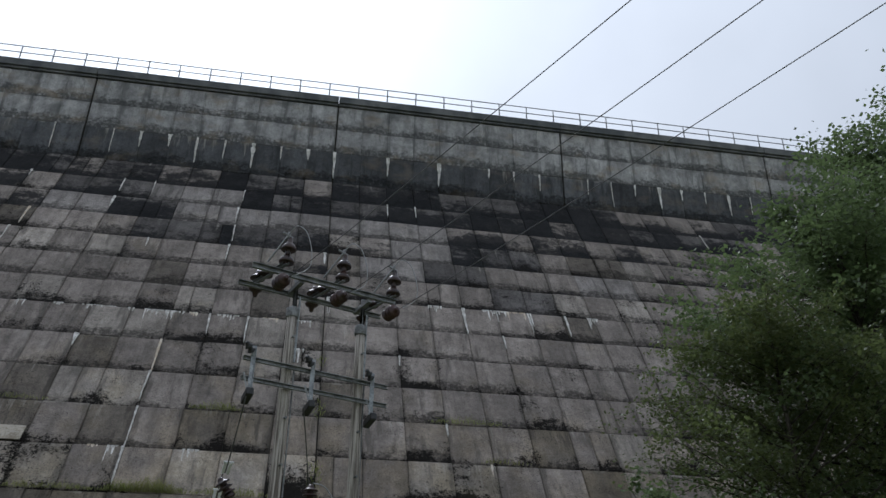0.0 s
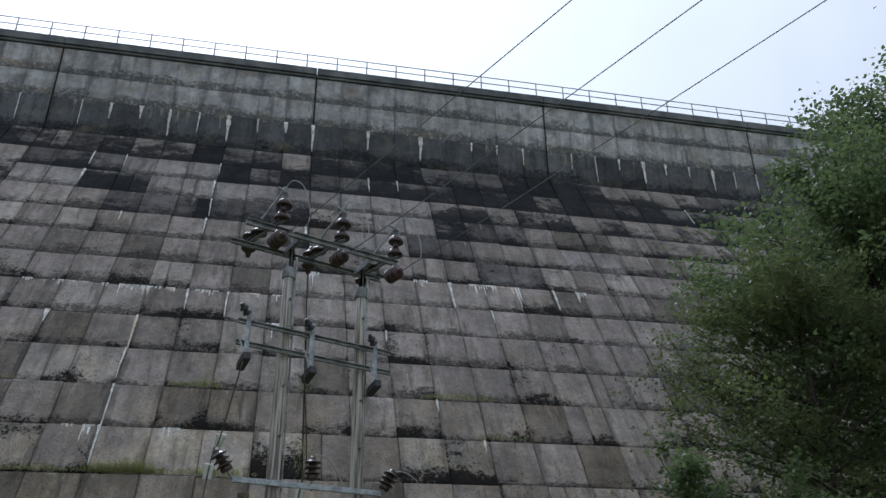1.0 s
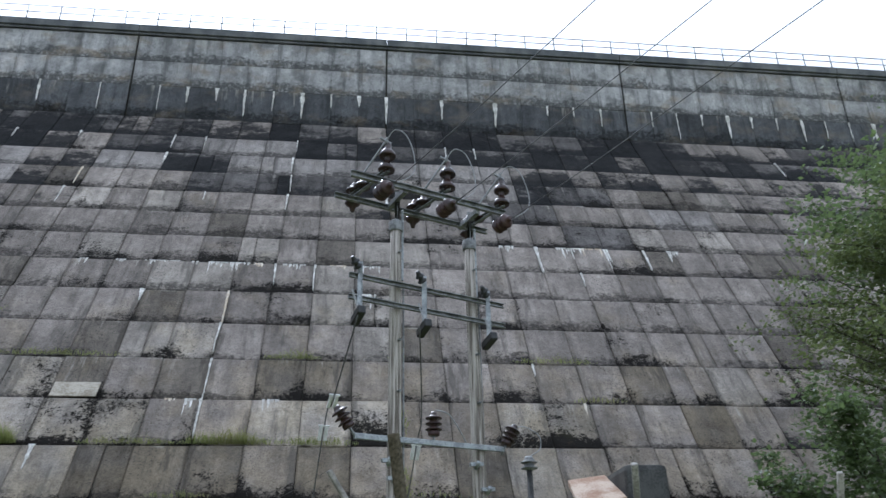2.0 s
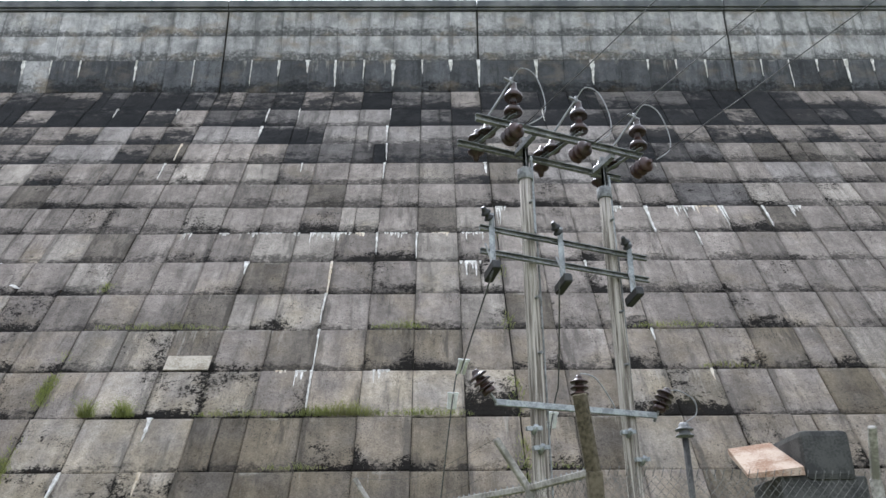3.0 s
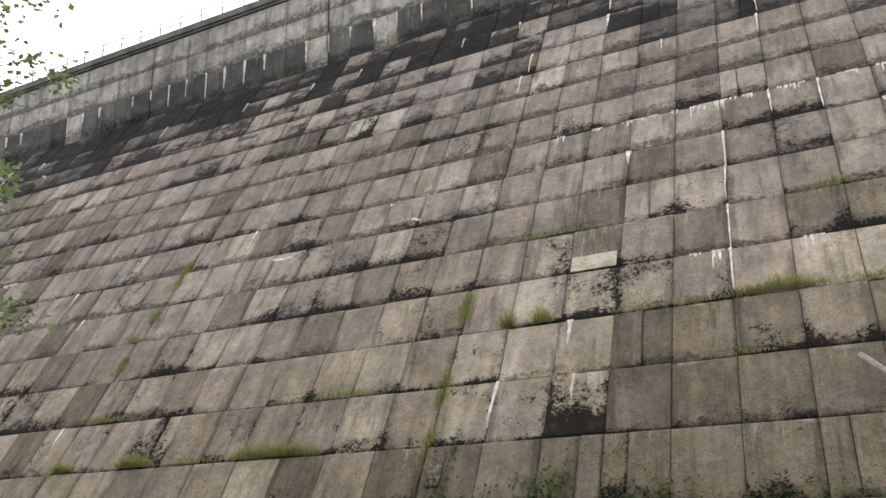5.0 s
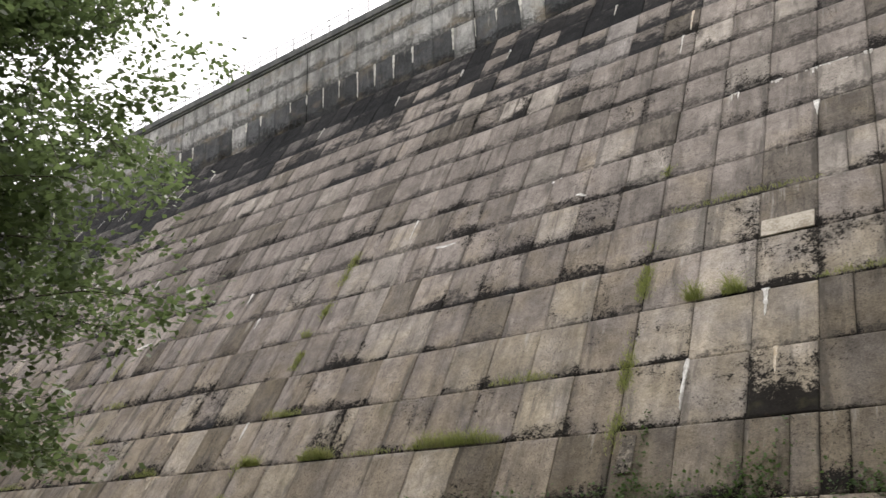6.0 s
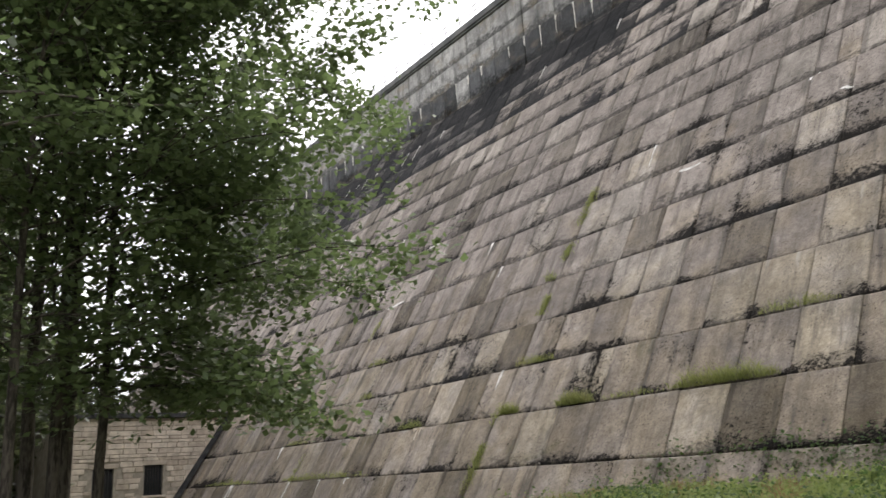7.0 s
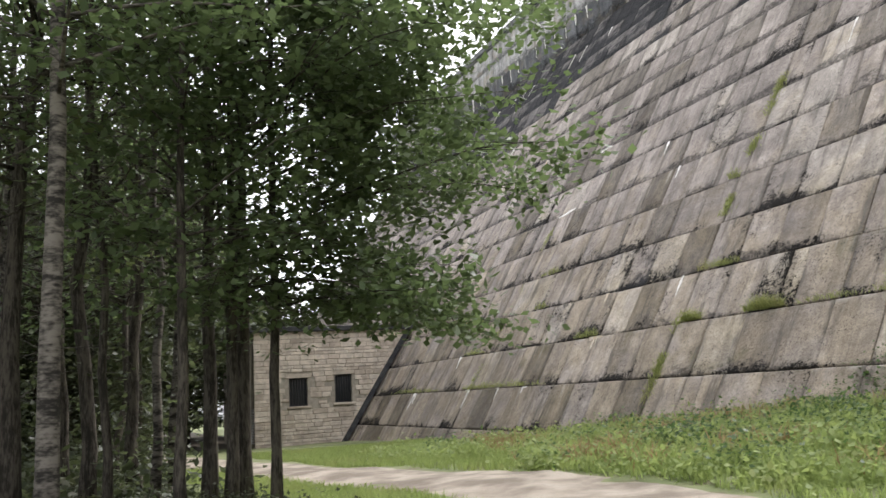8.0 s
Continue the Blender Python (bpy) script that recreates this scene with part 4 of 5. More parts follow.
for a, b in zip(LINE, LINE[1:]):
    link_panel(a, b, a != LINE[2] and a != LINE[3])
for a, b in zip(SIDE, SIDE[1:]):
    link_panel(a, b, False)
for p, along in ((LINE[1], Vector((-0.55, 0.83, 0))), (LINE[1], Vector((0.4, -0.9, 0))), (LINE[2], Vector((0.55, -0.83, 0)))):
    add("brace", lambda bm: (beam(bm, p + Vector((0, 0, TOPZ - 0.08)), p + along * 1.15 + Vector((0, 0, level(p.x, p.y) - 0.1)), 0.06, 0.06), soften(bm, 0.008)), fence_mat, fence, "slanting brace strut")
for a, b, t0, t1 in ((LINE[1], LINE[2], (-0.3, -0.06, 0.43), (-0.3, 0.0, 0.41)), (LINE[2], LINE[3], (-0.3, 0.0, 0.41), (-0.33, 0.08, 0.3))):
    for f in (0.5, 1.0):
        p, q = a + Vector(t0) * f + Vector((0, 0, TOPZ)), b + Vector(t1) * f + Vector((0, 0, TOPZ))
        add("barbed_strand", lambda bm: tube(bm, smooth_line([p, p.lerp(q, 0.5) - Vector((0, 0, 0.16)), q]), 0.0022, 4), mesh_mat, fence)
mid = LINE[1].lerp(LINE[2], 0.56)
for s in (-0.22, 0.3):
    add("brace", lambda bm: (beam(bm, mid + Vector((0, 0, TOPZ - 0.1)), mid + Vector((-0.55, 0.83, 0)) * s * 1.3 + Vector((0, 0, 0.2)), 0.045, 0.045), soften(bm, 0.006)), fence_mat, fence)

for (x, y, z, yaw), n in zip(((-0.66, 13.95, 2.98, 0.1), (0.75, 16.2, 2.9, 0.2)), (0, 1)):
    sign = thing("warning_sign", "yellow electrical danger plate fixed to a pole", "sign", "warning signs")
    m = Matrix.Translation(pp(0.02 if n == 0 else 1.68, 0.19, 2.95)) @ Matrix.Rotation(math.atan2(PU.y, PU.x), 4, "Z")
    for zz in ((0, -0.24) if n == 0 else (0,)):
        bm = bmesh.new()
        box(bm, (0.2 if n == 0 else 0.24, 0.012, 0.2 if n == 0 else 0.3), (0, 0, zz), m)
        soften(bm, 0.004)
        plate = part("plate", bm, yellow, sign)
        bm = bmesh.new()
        for p, q in (((-0.06, -0.05), (0, 0.06)), ((0, 0.06), (0.06, -0.05)), ((0.06, -0.05), (-0.06, -0.05))):
            beam(bm, m @ Vector((p[0], -0.008, p[1] + zz)), m @ Vector((q[0], -0.008, q[1] + zz)), 0.004, 0.012, m.to_3x3() @ Vector((1, 0, 0.3)))
        part("symbol", bm, black_ink, plate, "black warning triangle")

# kiosk with a sloping rusty lid, coils and drums behind the mesh
kiosk = thing("transformer_kiosk", "dark steel kiosk with a sloping rust-stained lid", "electrical cabinet")
KX, KY = 3.55, 16.4
g = level(KX, KY)
add("body", lambda bm: (box(bm, (1.3, 1.1, 3.4 - g), (0.35, 0.3, 0), Matrix.Translation((KX, KY, (3.4 + g) / 2))), soften(bm, 0.02)), kiosk_mat, kiosk)


def lid(bm):
    v = [bm.verts.new((KX + x, KY + y, z)) for x, y, z in ((-0.8, -0.35, 3.42), (0.05, -0.35, 3.52), (0.1, 0.9, 4.1), (-0.6, 0.9, 4.0), (-0.8, -0.35, 3.36), (0.05, -0.35, 3.4), (0.1, 0.9, 4.0), (-0.6, 0.9, 3.9))]
    for f in ((0, 1, 2, 3), (7, 6, 5, 4), (0, 4, 5, 1), (1, 5, 6, 2), (2, 6, 7, 3), (3, 7, 4, 0)):
        bm.faces.new([v[q] for q in f])


add("lid", lid, rust_roof, kiosk, "rust-stained sloping lid")
add("hood", lambda bm: (box(bm, (0.75, 1.2, 0.75), (0.47, 0.3, 0), Matrix.Translation((KX, KY, 3.7))), soften(bm, 0.1, 2)), kiosk_mat, kiosk, "dark rounded hood")
rack = thing("insulator_rack", "spare ribbed insulators and coiled cable on a rack", "electrical equipment")
rx, ry = 0.55, 13.4
g = level(rx, ry)
add("shelf", lambda bm: (box(bm, (2.6, 0.5, 0.07), (0, 0, 0), Matrix.Translation((rx + 0.9, ry, 2.34))), soften(bm, 0.01)), galv_dark, rack)
for dx in (-0.3, 2.0):
    add("leg", lambda bm: box(bm, (0.09, 0.4, 2.3 - g + 0.2), (0, 0, 0), Matrix.Translation((rx + dx, ry, (2.3 + g - 0.2) / 2))), galv_dark, rack)
for dx, d in ((-0.35, (-0.3, -0.4, 0.9)), (0.9, (0.1, -0.3, 0.9))):
    add("insulator", lambda bm: lathe(bm, sheds(4, 0.14, 0.09, 0.06), axis_pose(Vector((rx + dx, ry - 0.05, 2.36)), d)), porcelain, rack, "brown ribbed insulator")
for i in range(4):
    c = Vector((rx - 0.1 + 0.26 * i, ry - 0.35, 1.9))
    ring = [c + Vector((0.05 * math.sin(k), 0.26 * math.cos(k * math.tau / 16), 0.34 * math.sin(k * math.tau / 16))) for k in range(17)]
    add("cable_coil", lambda bm: tube(bm, ring, 0.055, 7), jumper_mat, rack, "coil of pale thick cable")


# ---- trees ----
def make_tree(name, label, x, y, h, r, rng, leaf_mat, bark_mat, crown_from, reach, leaves, size, stems=((0, 0, 1.0, 1.0),), bias=(0, 0), limbs=26, group="trees", per=16, droop=0.15, top_taper=0.9, floor=0.0, split=False, open_side=0.0, wobble=0.05):
    """Tapered stems, limbs that fork into twigs, and a loose crown of separate leaves round the twigs."""
    g = level(x, y)
    tree = thing(name, label, "tree", group, at=(0, 0, 0))
    limb_bm = bmesh.new()
    twigs = []
    for sx, sy, sc, fat in stems:
        n = 10
        wob = rng.normal(0, wobble * h / 12, (n + 1, 2)).cumsum(0) * 0.6
        pts = [Vector((x + sx * (1 + 0.12 * i / n) + wob[i, 0], y + sy * (1 + 0.12 * i / n) + wob[i, 1], g - 0.25 + (h * sc + 0.25) * i / n)) for i in range(n + 1)]
        bm = bmesh.new()
        tube(bm, pts, [r * fat * (1.35 if i == 0 else 1.0) * (1 - 0.9 * (i / n) ** 1.1) + 0.008 for i in range(n + 1)], 10)
        part("trunk", bm, bark_mat, tree)
        for _ in range(max(6, int(limbs / len(stems)))):
            f = crown_from + (0.98 - crown_from) * rng.random() ** 0.85
            k = f * n
            i = min(n - 1, int(k))
            p = pts[i].lerp(pts[i + 1], k - i)
            az = rng.uniform(0, math.tau)
            span = (f - crown_from) / (1 - crown_from)
            full = reach * (0.45 + 0.75 * math.sin(math.pi * min(1, 0.18 + 0.82 * span * top_taper))) * rng.uniform(0.65, 1.1)
            d = Vector((math.cos(az) + bias[0], math.sin(az) + bias[1], 0.25 + 0.75 * span))
            full *= 0.75 + 0.3 * min(2.0, d.xy.length)
            d.normalize()
            line = [p]
            if split:
                limb_bm = bmesh.new()
            for s in range(1, 6):
                if line[-1].z < g + floor + 0.4:
                    d.z = abs(d.z) + 0.1
                d = (d + Vector(rng.normal(0, 0.13, 3)) + Vector((0, 0, 0.05 - droop * s / 5))).normalized()
                line.append(line[-1] + d * full / 5)
            r0 = max(0.012, r * 0.34 * (1 - 0.7 * f))
            tube(limb_bm, line, [r0 * (1 - 0.85 * s / 5) + 0.004 for s in range(6)], 5)
            for s in range(1, 6):
                for _ in range(2):
                    e = Vector(rng.normal(0, 1, 3))
                    e.z = 0.3 * e.z - 0.1
                    e = (e.normalized() + d * 0.6).normalized() * full * rng.uniform(0.16, 0.36)
                    tube(limb_bm, [line[s], line[s] + e * 0.5 + Vector((0, 0, 0.03)), line[s] + e], [r0 * 0.3, r0 * 0.2, 0.003], 3)
                    for q in range(per):
                        twigs.append(tuple(line[s] + e * rng.uniform(0.15, 1.1)))
            if split:
                part("branch", limb_bm, bark_mat, tree)
    if not split:
        part("branch_mass", limb_bm, bark_mat, tree)["kind"] = "stuff"
    t = np.array(twigs)
    c = t[rng.integers(0, len(t), leaves)] + rng.normal(0, 1, (leaves, 3)) * np.array([0.26, 0.26, 0.2]) * reach / 4
    c = c[c[:, 2] > g + floor + 0.35 * np.sin(c[:, 0] * 2.1) * np.cos(c[:, 1] * 1.7)]
    if open_side:
        c = c[(c[:, 1] > y + open_side) | (rng.random(len(c)) < 0.22)]
    part("crown", leaf_mesh("crown", c, size, leaf_mat, rng), None, tree)
    return tree


rng = np.random.default_rng(11)
# the tall leafy trees beside the compound
make_tree("alder_tree", "tall dense green alder beside the fenced compound", 13.4, 16.8, 11.2, 0.2, rng, leaf_a, bark, 0.12, 3.8, 62000, 0.085, limbs=84, group="trees by the compound", split=True, top_taper=1.0)
make_tree("alder_tree", "tall dense green alder beside the fenced compound", 19.0, 19.2, 16.4, 0.24, rng, leaf_a, bark, 0.14, 4.6, 60000, 0.1, limbs=84, group="trees by the compound", split=True, top_taper=1.0)
make_tree("birch_tree", "young yellowish-green birch in front of alders", 10.2, 15.3, 8.2, 0.11, rng, leaf_b, bark, 0.12, 2.7, 36000, 0.062, limbs=50, group="trees by the compound", split=True, top_taper=1.0)
make_tree("hazel_bush", "low leafy bush against the compound fence", 6.9, 14.0, 3.3, 0.06, rng, leaf_a, bark, 0.15, 1.7, 20000, 0.065, stems=((0, 0, 1, 1), (0.5, 0.2, 0.85, 1), (-0.4, 0.2, 0.8, 1)), limbs=30, group="trees by the compound", split=True)

# the grove at the wood's edge
make_tree("alder_tree", "multi-stemmed alder whose boughs hang over the track", -21.4, 10.6, 13.0, 0.12, rng, leaf_a, bark, 0.27, 3.75, 104000, 0.106, stems=((0.35, 0.5, 0.95, 0.75), (-0.3, 0.1, 1.0, 1.2), (0.15, -0.28, 0.9, 0.9), (-0.9, -0.5, 1.0, 1.1)), bias=(0.85, 0.36), limbs=104, group="woodland trees", droop=0.2, floor=2.6, split=True, open_side=1.0)
make_tree("alder_tree", "leafy alder at the wood's edge", -18.4, 9.3, 10.5, 0.08, rng, leaf_a, bark, 0.36, 2.9, 9000, 0.105, limbs=38, bias=(0.1, 0.5), group="woodland trees", droop=0.15, floor=3.2, split=True)
make_tree("birch_tree", "birch with dark flaking bark at the wood's edge", -16.6, 7.7, 13.0, 0.13, rng, leaf_a, bark_pale, 0.4, 2.8, 5000, 0.1, bias=(0.05, 0.2), limbs=26, group="woodland trees", droop=0.15, floor=3.6, split=True)
STEMS = [(-28.3, 10.0, 0.16), (-26.4, 9.0, 0.14), (-22.4, 8.0, 0.13), (-20.6, 7.0, 0.16), (-24.5, 6.4, 0.12), (-18.4, 5.4, 0.13), (-30.5, 7.4, 0.17), (-33.0, 9.2, 0.15), (-27.0, 3.8, 0.15), (-23.0, 2.4, 0.14), (-36.0, 5.0, 0.17), (-19.6, 0.6, 0.14), (-41.0, 8.6, 0.17), (-31.5, 0.4, 0.16), (-45.0, 4.0, 0.18), (-38.0, -1.5, 0.16), (-23.6, 9.2, 0.09), (-25.2, 7.8, 0.1), (-21.0, 8.4, 0.07), (-29.5, 8.6, 0.1), (-34.5, 7.0, 0.12), (-19.3, 6.2, 0.08)]
for i, (x, y, r) in enumerate(STEMS):
    make_tree("woodland_tree", "slender dark-trunked woodland tree with high crown", x, y, rng.uniform(11, 16), r, rng, leaf_a if i % 3 else leaf_b, bark if i % 4 else bark_pale, 0.34, 3.0, 850 if i < 9 else 1700, 0.11, limbs=34, group="woodland trees", per=8, wobble=0.13)
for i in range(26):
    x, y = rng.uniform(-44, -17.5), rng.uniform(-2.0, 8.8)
    make_tree("woodland_sapling", "thin dark woodland sapling with sparse twigs", x, y, rng.uniform(6, 11), rng.uniform(0.035, 0.065), rng, leaf_shaded, bark if i % 3 else bark_pale, 0.2, 1.9, 900, 0.1, limbs=22, group="woodland saplings", per=6, wobble=0.2)
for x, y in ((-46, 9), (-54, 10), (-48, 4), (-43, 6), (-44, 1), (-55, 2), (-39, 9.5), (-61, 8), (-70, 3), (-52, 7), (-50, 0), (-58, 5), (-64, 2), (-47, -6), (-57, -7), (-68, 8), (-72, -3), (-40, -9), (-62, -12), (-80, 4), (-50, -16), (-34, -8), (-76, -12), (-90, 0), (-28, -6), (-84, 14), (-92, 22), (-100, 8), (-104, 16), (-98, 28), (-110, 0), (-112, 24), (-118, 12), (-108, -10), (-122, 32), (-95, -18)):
    make_tree("woodland_tree", "slender dark-trunked woodland tree with high crown", x, y, rng.uniform(10, 15), 0.18, rng, leaf_shaded, bark, 0.12, 4.2, 7600, 0.22, limbs=26, group="woodland trees", per=6)

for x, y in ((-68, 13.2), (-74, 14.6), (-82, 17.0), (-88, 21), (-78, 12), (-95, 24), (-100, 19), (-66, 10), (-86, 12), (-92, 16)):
    make_tree("woodland_tree", "tall full-crowned woodland tree beyond the valve house", x, y, rng.uniform(15, 21), 0.22, rng, leaf_shaded, bark, 0.1, 4.6, 9500, 0.26, limbs=34, group="woodland trees", per=6)

# undergrowth among the trunks, its leaf colour darkened to stand for shade
pts = []
while len(pts) < 900:
    x, y = rng.uniform(-75, -12.5), rng.uniform(-16, 10.5)
    if track_far(x, y) > 2.6 and y < 10.0 and x < -22:
        pts.append((x, y, rng.uniform(0.5, 1.0) + (rng.random() < 0.55) * (x < -27) * rng.uniform(0.8, 3.6)))
    elif x < -25 and y < 9.6:
        pts.append((x, y, rng.uniform(0.5, 1.2)))
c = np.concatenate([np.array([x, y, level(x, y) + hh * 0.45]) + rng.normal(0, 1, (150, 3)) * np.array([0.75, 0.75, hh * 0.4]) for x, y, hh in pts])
tagged(new("undergrowth", leaf_mesh("undergrowth", c, 0.13, leaf_shaded, rng)), "dark low undergrowth between the trunks", "undergrowth", kind="stuff")


# the wood's far side, where single trees can't be told apart
far = []
for _ in range(420):
    x, y = rng.uniform(-150, -104), rng.uniform(-70, 16)
    z = rng.uniform(0.2, 13) * rng.random() ** 0.35
    far.append(np.array([x, y, base_level(-110, y) + z]) + rng.normal(0, 1, (110, 3)) * np.array([1.9, 1.9, 1.2]))
tagged(new("far_woodland", leaf_mesh("far_woodland", np.concatenate(far), 0.5, leaf_shaded, rng)), "dense dark woodland beyond the grove", "woodland", kind="stuff")
# bramble at the wood's edge, in the leaf colour darkened for shade
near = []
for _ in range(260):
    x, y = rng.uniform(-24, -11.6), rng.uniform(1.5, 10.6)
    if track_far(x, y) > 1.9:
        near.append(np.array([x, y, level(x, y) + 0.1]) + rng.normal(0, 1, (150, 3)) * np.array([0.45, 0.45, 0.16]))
tagged(new("bramble", leaf_mesh("bramble", np.concatenate(near), 0.055, leaf_shaded, rng)), "low dark bramble at the wood's edge", "undergrowth", kind="stuff")


# ---- grass, weeds and creeper ----
def scatter(n, x0, x1, y0, y1, keep):
    out = []
    while len(out) < n:
        x, y = rng.uniform(x0, x1), rng.uniform(y0, y1)
        if keep(x, y):
            out.append((x, y, level(x, y) - 0.02))
    return np.array(out)


def below_dam(x, y):
    return y < FOOT_Y + BATTER * toe(x) + 0.2


r = scatter(26000, -48, -10, 14.5, 26, lambda x, y: below_dam(x, y) and track_far(x, y) > 1.6)
tagged(new("grass", blade_mesh("grass", np.repeat(r, 3, 0) + rng.normal(0, 0.05, (len(r) * 3, 3)) * (1, 1, 0), 0.22, 0.022, grass_mat, rng, 0.5)), "bright short grass on the bank below the dam", "grass", kind="stuff")
r = scatter(7000, -34, -4, 8, 15, lambda x, y: 1.45 < track_far(x, y) < 3.2)
tagged(new("verge_grass", blade_mesh("verge_grass", np.repeat(r, 3, 0) + rng.normal(0, 0.05, (len(r) * 3, 3)) * (1, 1, 0), 0.18, 0.02, grass_mat, rng, 0.5)), "short grass along the edge of the track", "grass", kind="stuff")
r = np.concatenate([np.array([x, y, 0]) + rng.normal(0, 1, (60, 3)) * (0.3, 0.3, 0) for x, y in [(rng.uniform(-33, -8), rng.uniform(17, 25)) for _ in range(170)]])
r[:, 2] = [level(x, y) - 0.02 for x, y in r[:, :2]]
r = r[[below_dam(x, y) for x, y in r[:, :2]]]
tagged(new("tall_grass", blade_mesh("tall_grass", r, 0.5, 0.03, grass_mat, rng, 0.8)), "clumps of longer grass on the bank", "grass", kind="stuff")
hum = []
for _ in range(420):
    x, y = rng.uniform(-34, -9), rng.uniform(16.6, 25)
    if below_dam(x, y):
        hum.append(np.array([x, y, level(x, y) + 0.12]) + rng.normal(0, 1, (90, 3)) * np.array([0.3, 0.3, 0.14]) * rng.uniform(0.6, 1.5))
tagged(new("broadleaf_weeds", leaf_mesh("broadleaf_weeds", np.concatenate(hum), 0.08, grass_mat, rng, 0.8)), "low broad-leaved weeds in the grass", "weeds", kind="stuff")
# taller weeds and bramble on the bank
wc = []
for _ in range(170):
    x = rng.uniform(-22, 2)
    y = rng.uniform(19.0, FOOT_Y + BATTER * toe(x))
    hh = rng.uniform(0.12, 0.34)
    wc.append(np.array([x, y, level(x, y) + hh * 0.5]) + rng.normal(0, 1, (110, 3)) * np.array([0.4, 0.4, hh * 0.45]))
for _ in range(190):
    x, y = rng.uniform(-34, -10), rng.uniform(17.2, 24.6)
    if below_dam(x, y) and noise.noise((x * 0.4, y * 0.5, 4.4)) > -0.05:
        hh = rng.uniform(0.25, 0.6)
        wc.append(np.array([x, y, level(x, y) + hh * 0.35]) + rng.normal(0, 1, (130, 3)) * np.array([0.42, 0.38, hh * 0.38]))
tagged(new("bank_weeds", leaf_mesh("bank_weeds", np.concatenate(wc), 0.07, ivy_mat, rng)), "leafy weeds and bramble on the bank", "weeds", kind="stuff")
r = scatter(1100, -30, -9, 17.0, 25, lambda x, y: below_dam(x, y) and noise.noise((x * 0.5, y * 0.5, 9)) > 0.22)
tagged(new("dry_bracken", blade_mesh("dry_bracken", np.repeat(r, 4, 0) + rng.normal(0, 0.1, (len(r) * 4, 3)) * (1, 1, 0), 0.5, 0.035, straw_mat, rng, 0.8)), "patches of dry brown bracken on the bank", "bracken", kind="stuff")


def on_dam_cloud(x, z, n, sx, sz, out):
    """Places close over the dam's face."""
    q = np.array([on_face(x + rng.normal(0, sx), z + rng.normal(0, sz), abs(rng.normal(0, out)) + 0.02) for _ in range(n)])
    return q


ivy = [on_dam_cloud(x, z, n, sx, sz, 0.07) for x, z, n, sx, sz in (
    (-13.55, 2.9, 70, 0.1, 0.5), (-13.7, 2.0, 160, 0.35, 0.3), (-11.0, 2.1, 120, 0.4, 0.25), (-10.3, 2.4, 60, 0.25, 0.3), (-8.1, 1.7, 420, 0.55, 0.28), (-17.6, 1.7, 160, 0.7, 0.2), (-19.0, 1.5, 110, 0.5, 0.22),
    (-14.6, 1.5, 420, 0.7, 0.28), (-12.9, 1.55, 420, 0.6, 0.3), (-10.9, 1.6, 360, 0.45, 0.4), (-16.2, 1.35, 260, 0.7, 0.22), (-20.8, 1.3, 260, 0.6, 0.35), (-5.5, 1.7, 200, 0.8, 0.2), (-2.5, 1.8, 240, 1.2, 0.2), (0.5, 2.0, 240, 1.2, 0.25))]
tagged(new("creeper", leaf_mesh("creeper", np.concatenate(ivy), 0.08, ivy_mat, rng, 0.7, 1.2)), "dark ivy climbing the foot of the dam", "creeper", kind="stuff")


def bed(k):
    return COURSE0 + k * COURSE


# tufts on the ledges: bed joint, from x, to x, blades, height
TUFTS = [(1, -13.0, -12.4, 420, 0.4), (-1, -29.4, -28.3, 800, 0.34), (2, -30.3, -29.5, 160, 0.3), (0, -42.0, -40.5, 160, 0.25), (1, -6.2, -3.4, 1500, 0.30), (1, -3.4, -0.6, 600, 0.2), (1, -9.5, -6.2, 700, 0.16), (1, -11.9, -11.2, 500, 0.42), (3, -4.2, -2.0, 600, 0.2), (3, -14.3, -9.0, 700, 0.16), (0, -7.0, -4.9, 250, 0.14),
         (-1, -21.6, -17.9, 1700, 0.36), (-1, -26.4, -24.6, 900, 0.36), (-1, -24.6, -21.6, 300, 0.15), (0, -19.2, -16.6, 450, 0.22), (0, -29.8, -27.5, 500, 0.26), (-2, -46.0, -37.0, 900, 0.22), (-2, -57, -49, 600, 0.2), (-1, -36.5, -34.5, 300, 0.25),
         (3, 5.0, 8.5, 400, 0.2), (2, 7, 9, 260, 0.16), (0, 0, 3, 200, 0.14), (1, -43, -41, 250, 0.25), (0, -51, -47, 300, 0.2), (-1, -48, -45, 260, 0.2)]
roots = []
for k, xa, xb, n, hgt in TUFTS:
    for _ in range(int(n * 0.42)):
        u = rng.beta(1.6, 1.6)
        x = xa + (xb - xa) * u
        roots.append((*on_face(x, bed(k) + 0.02, 0.02 + 0.1 * rng.random()), hgt * (0.5 + 0.8 * math.sin(math.pi * u)) * (0.7 + 0.6 * noise.noise((x * 2.0, k, 0)))))
roots = np.array(roots)
hs = roots[:, 3]
verts_h = hs * 1.7
tuft = blade_mesh("ledge_grass", np.ascontiguousarray(roots[:, :3]), verts_h, 0.016, moss_grass, rng, 0.85)
tagged(new("ledge_grass", tuft), "tufts of yellow-green grass on the dam's ledges", "grass", kind="stuff")
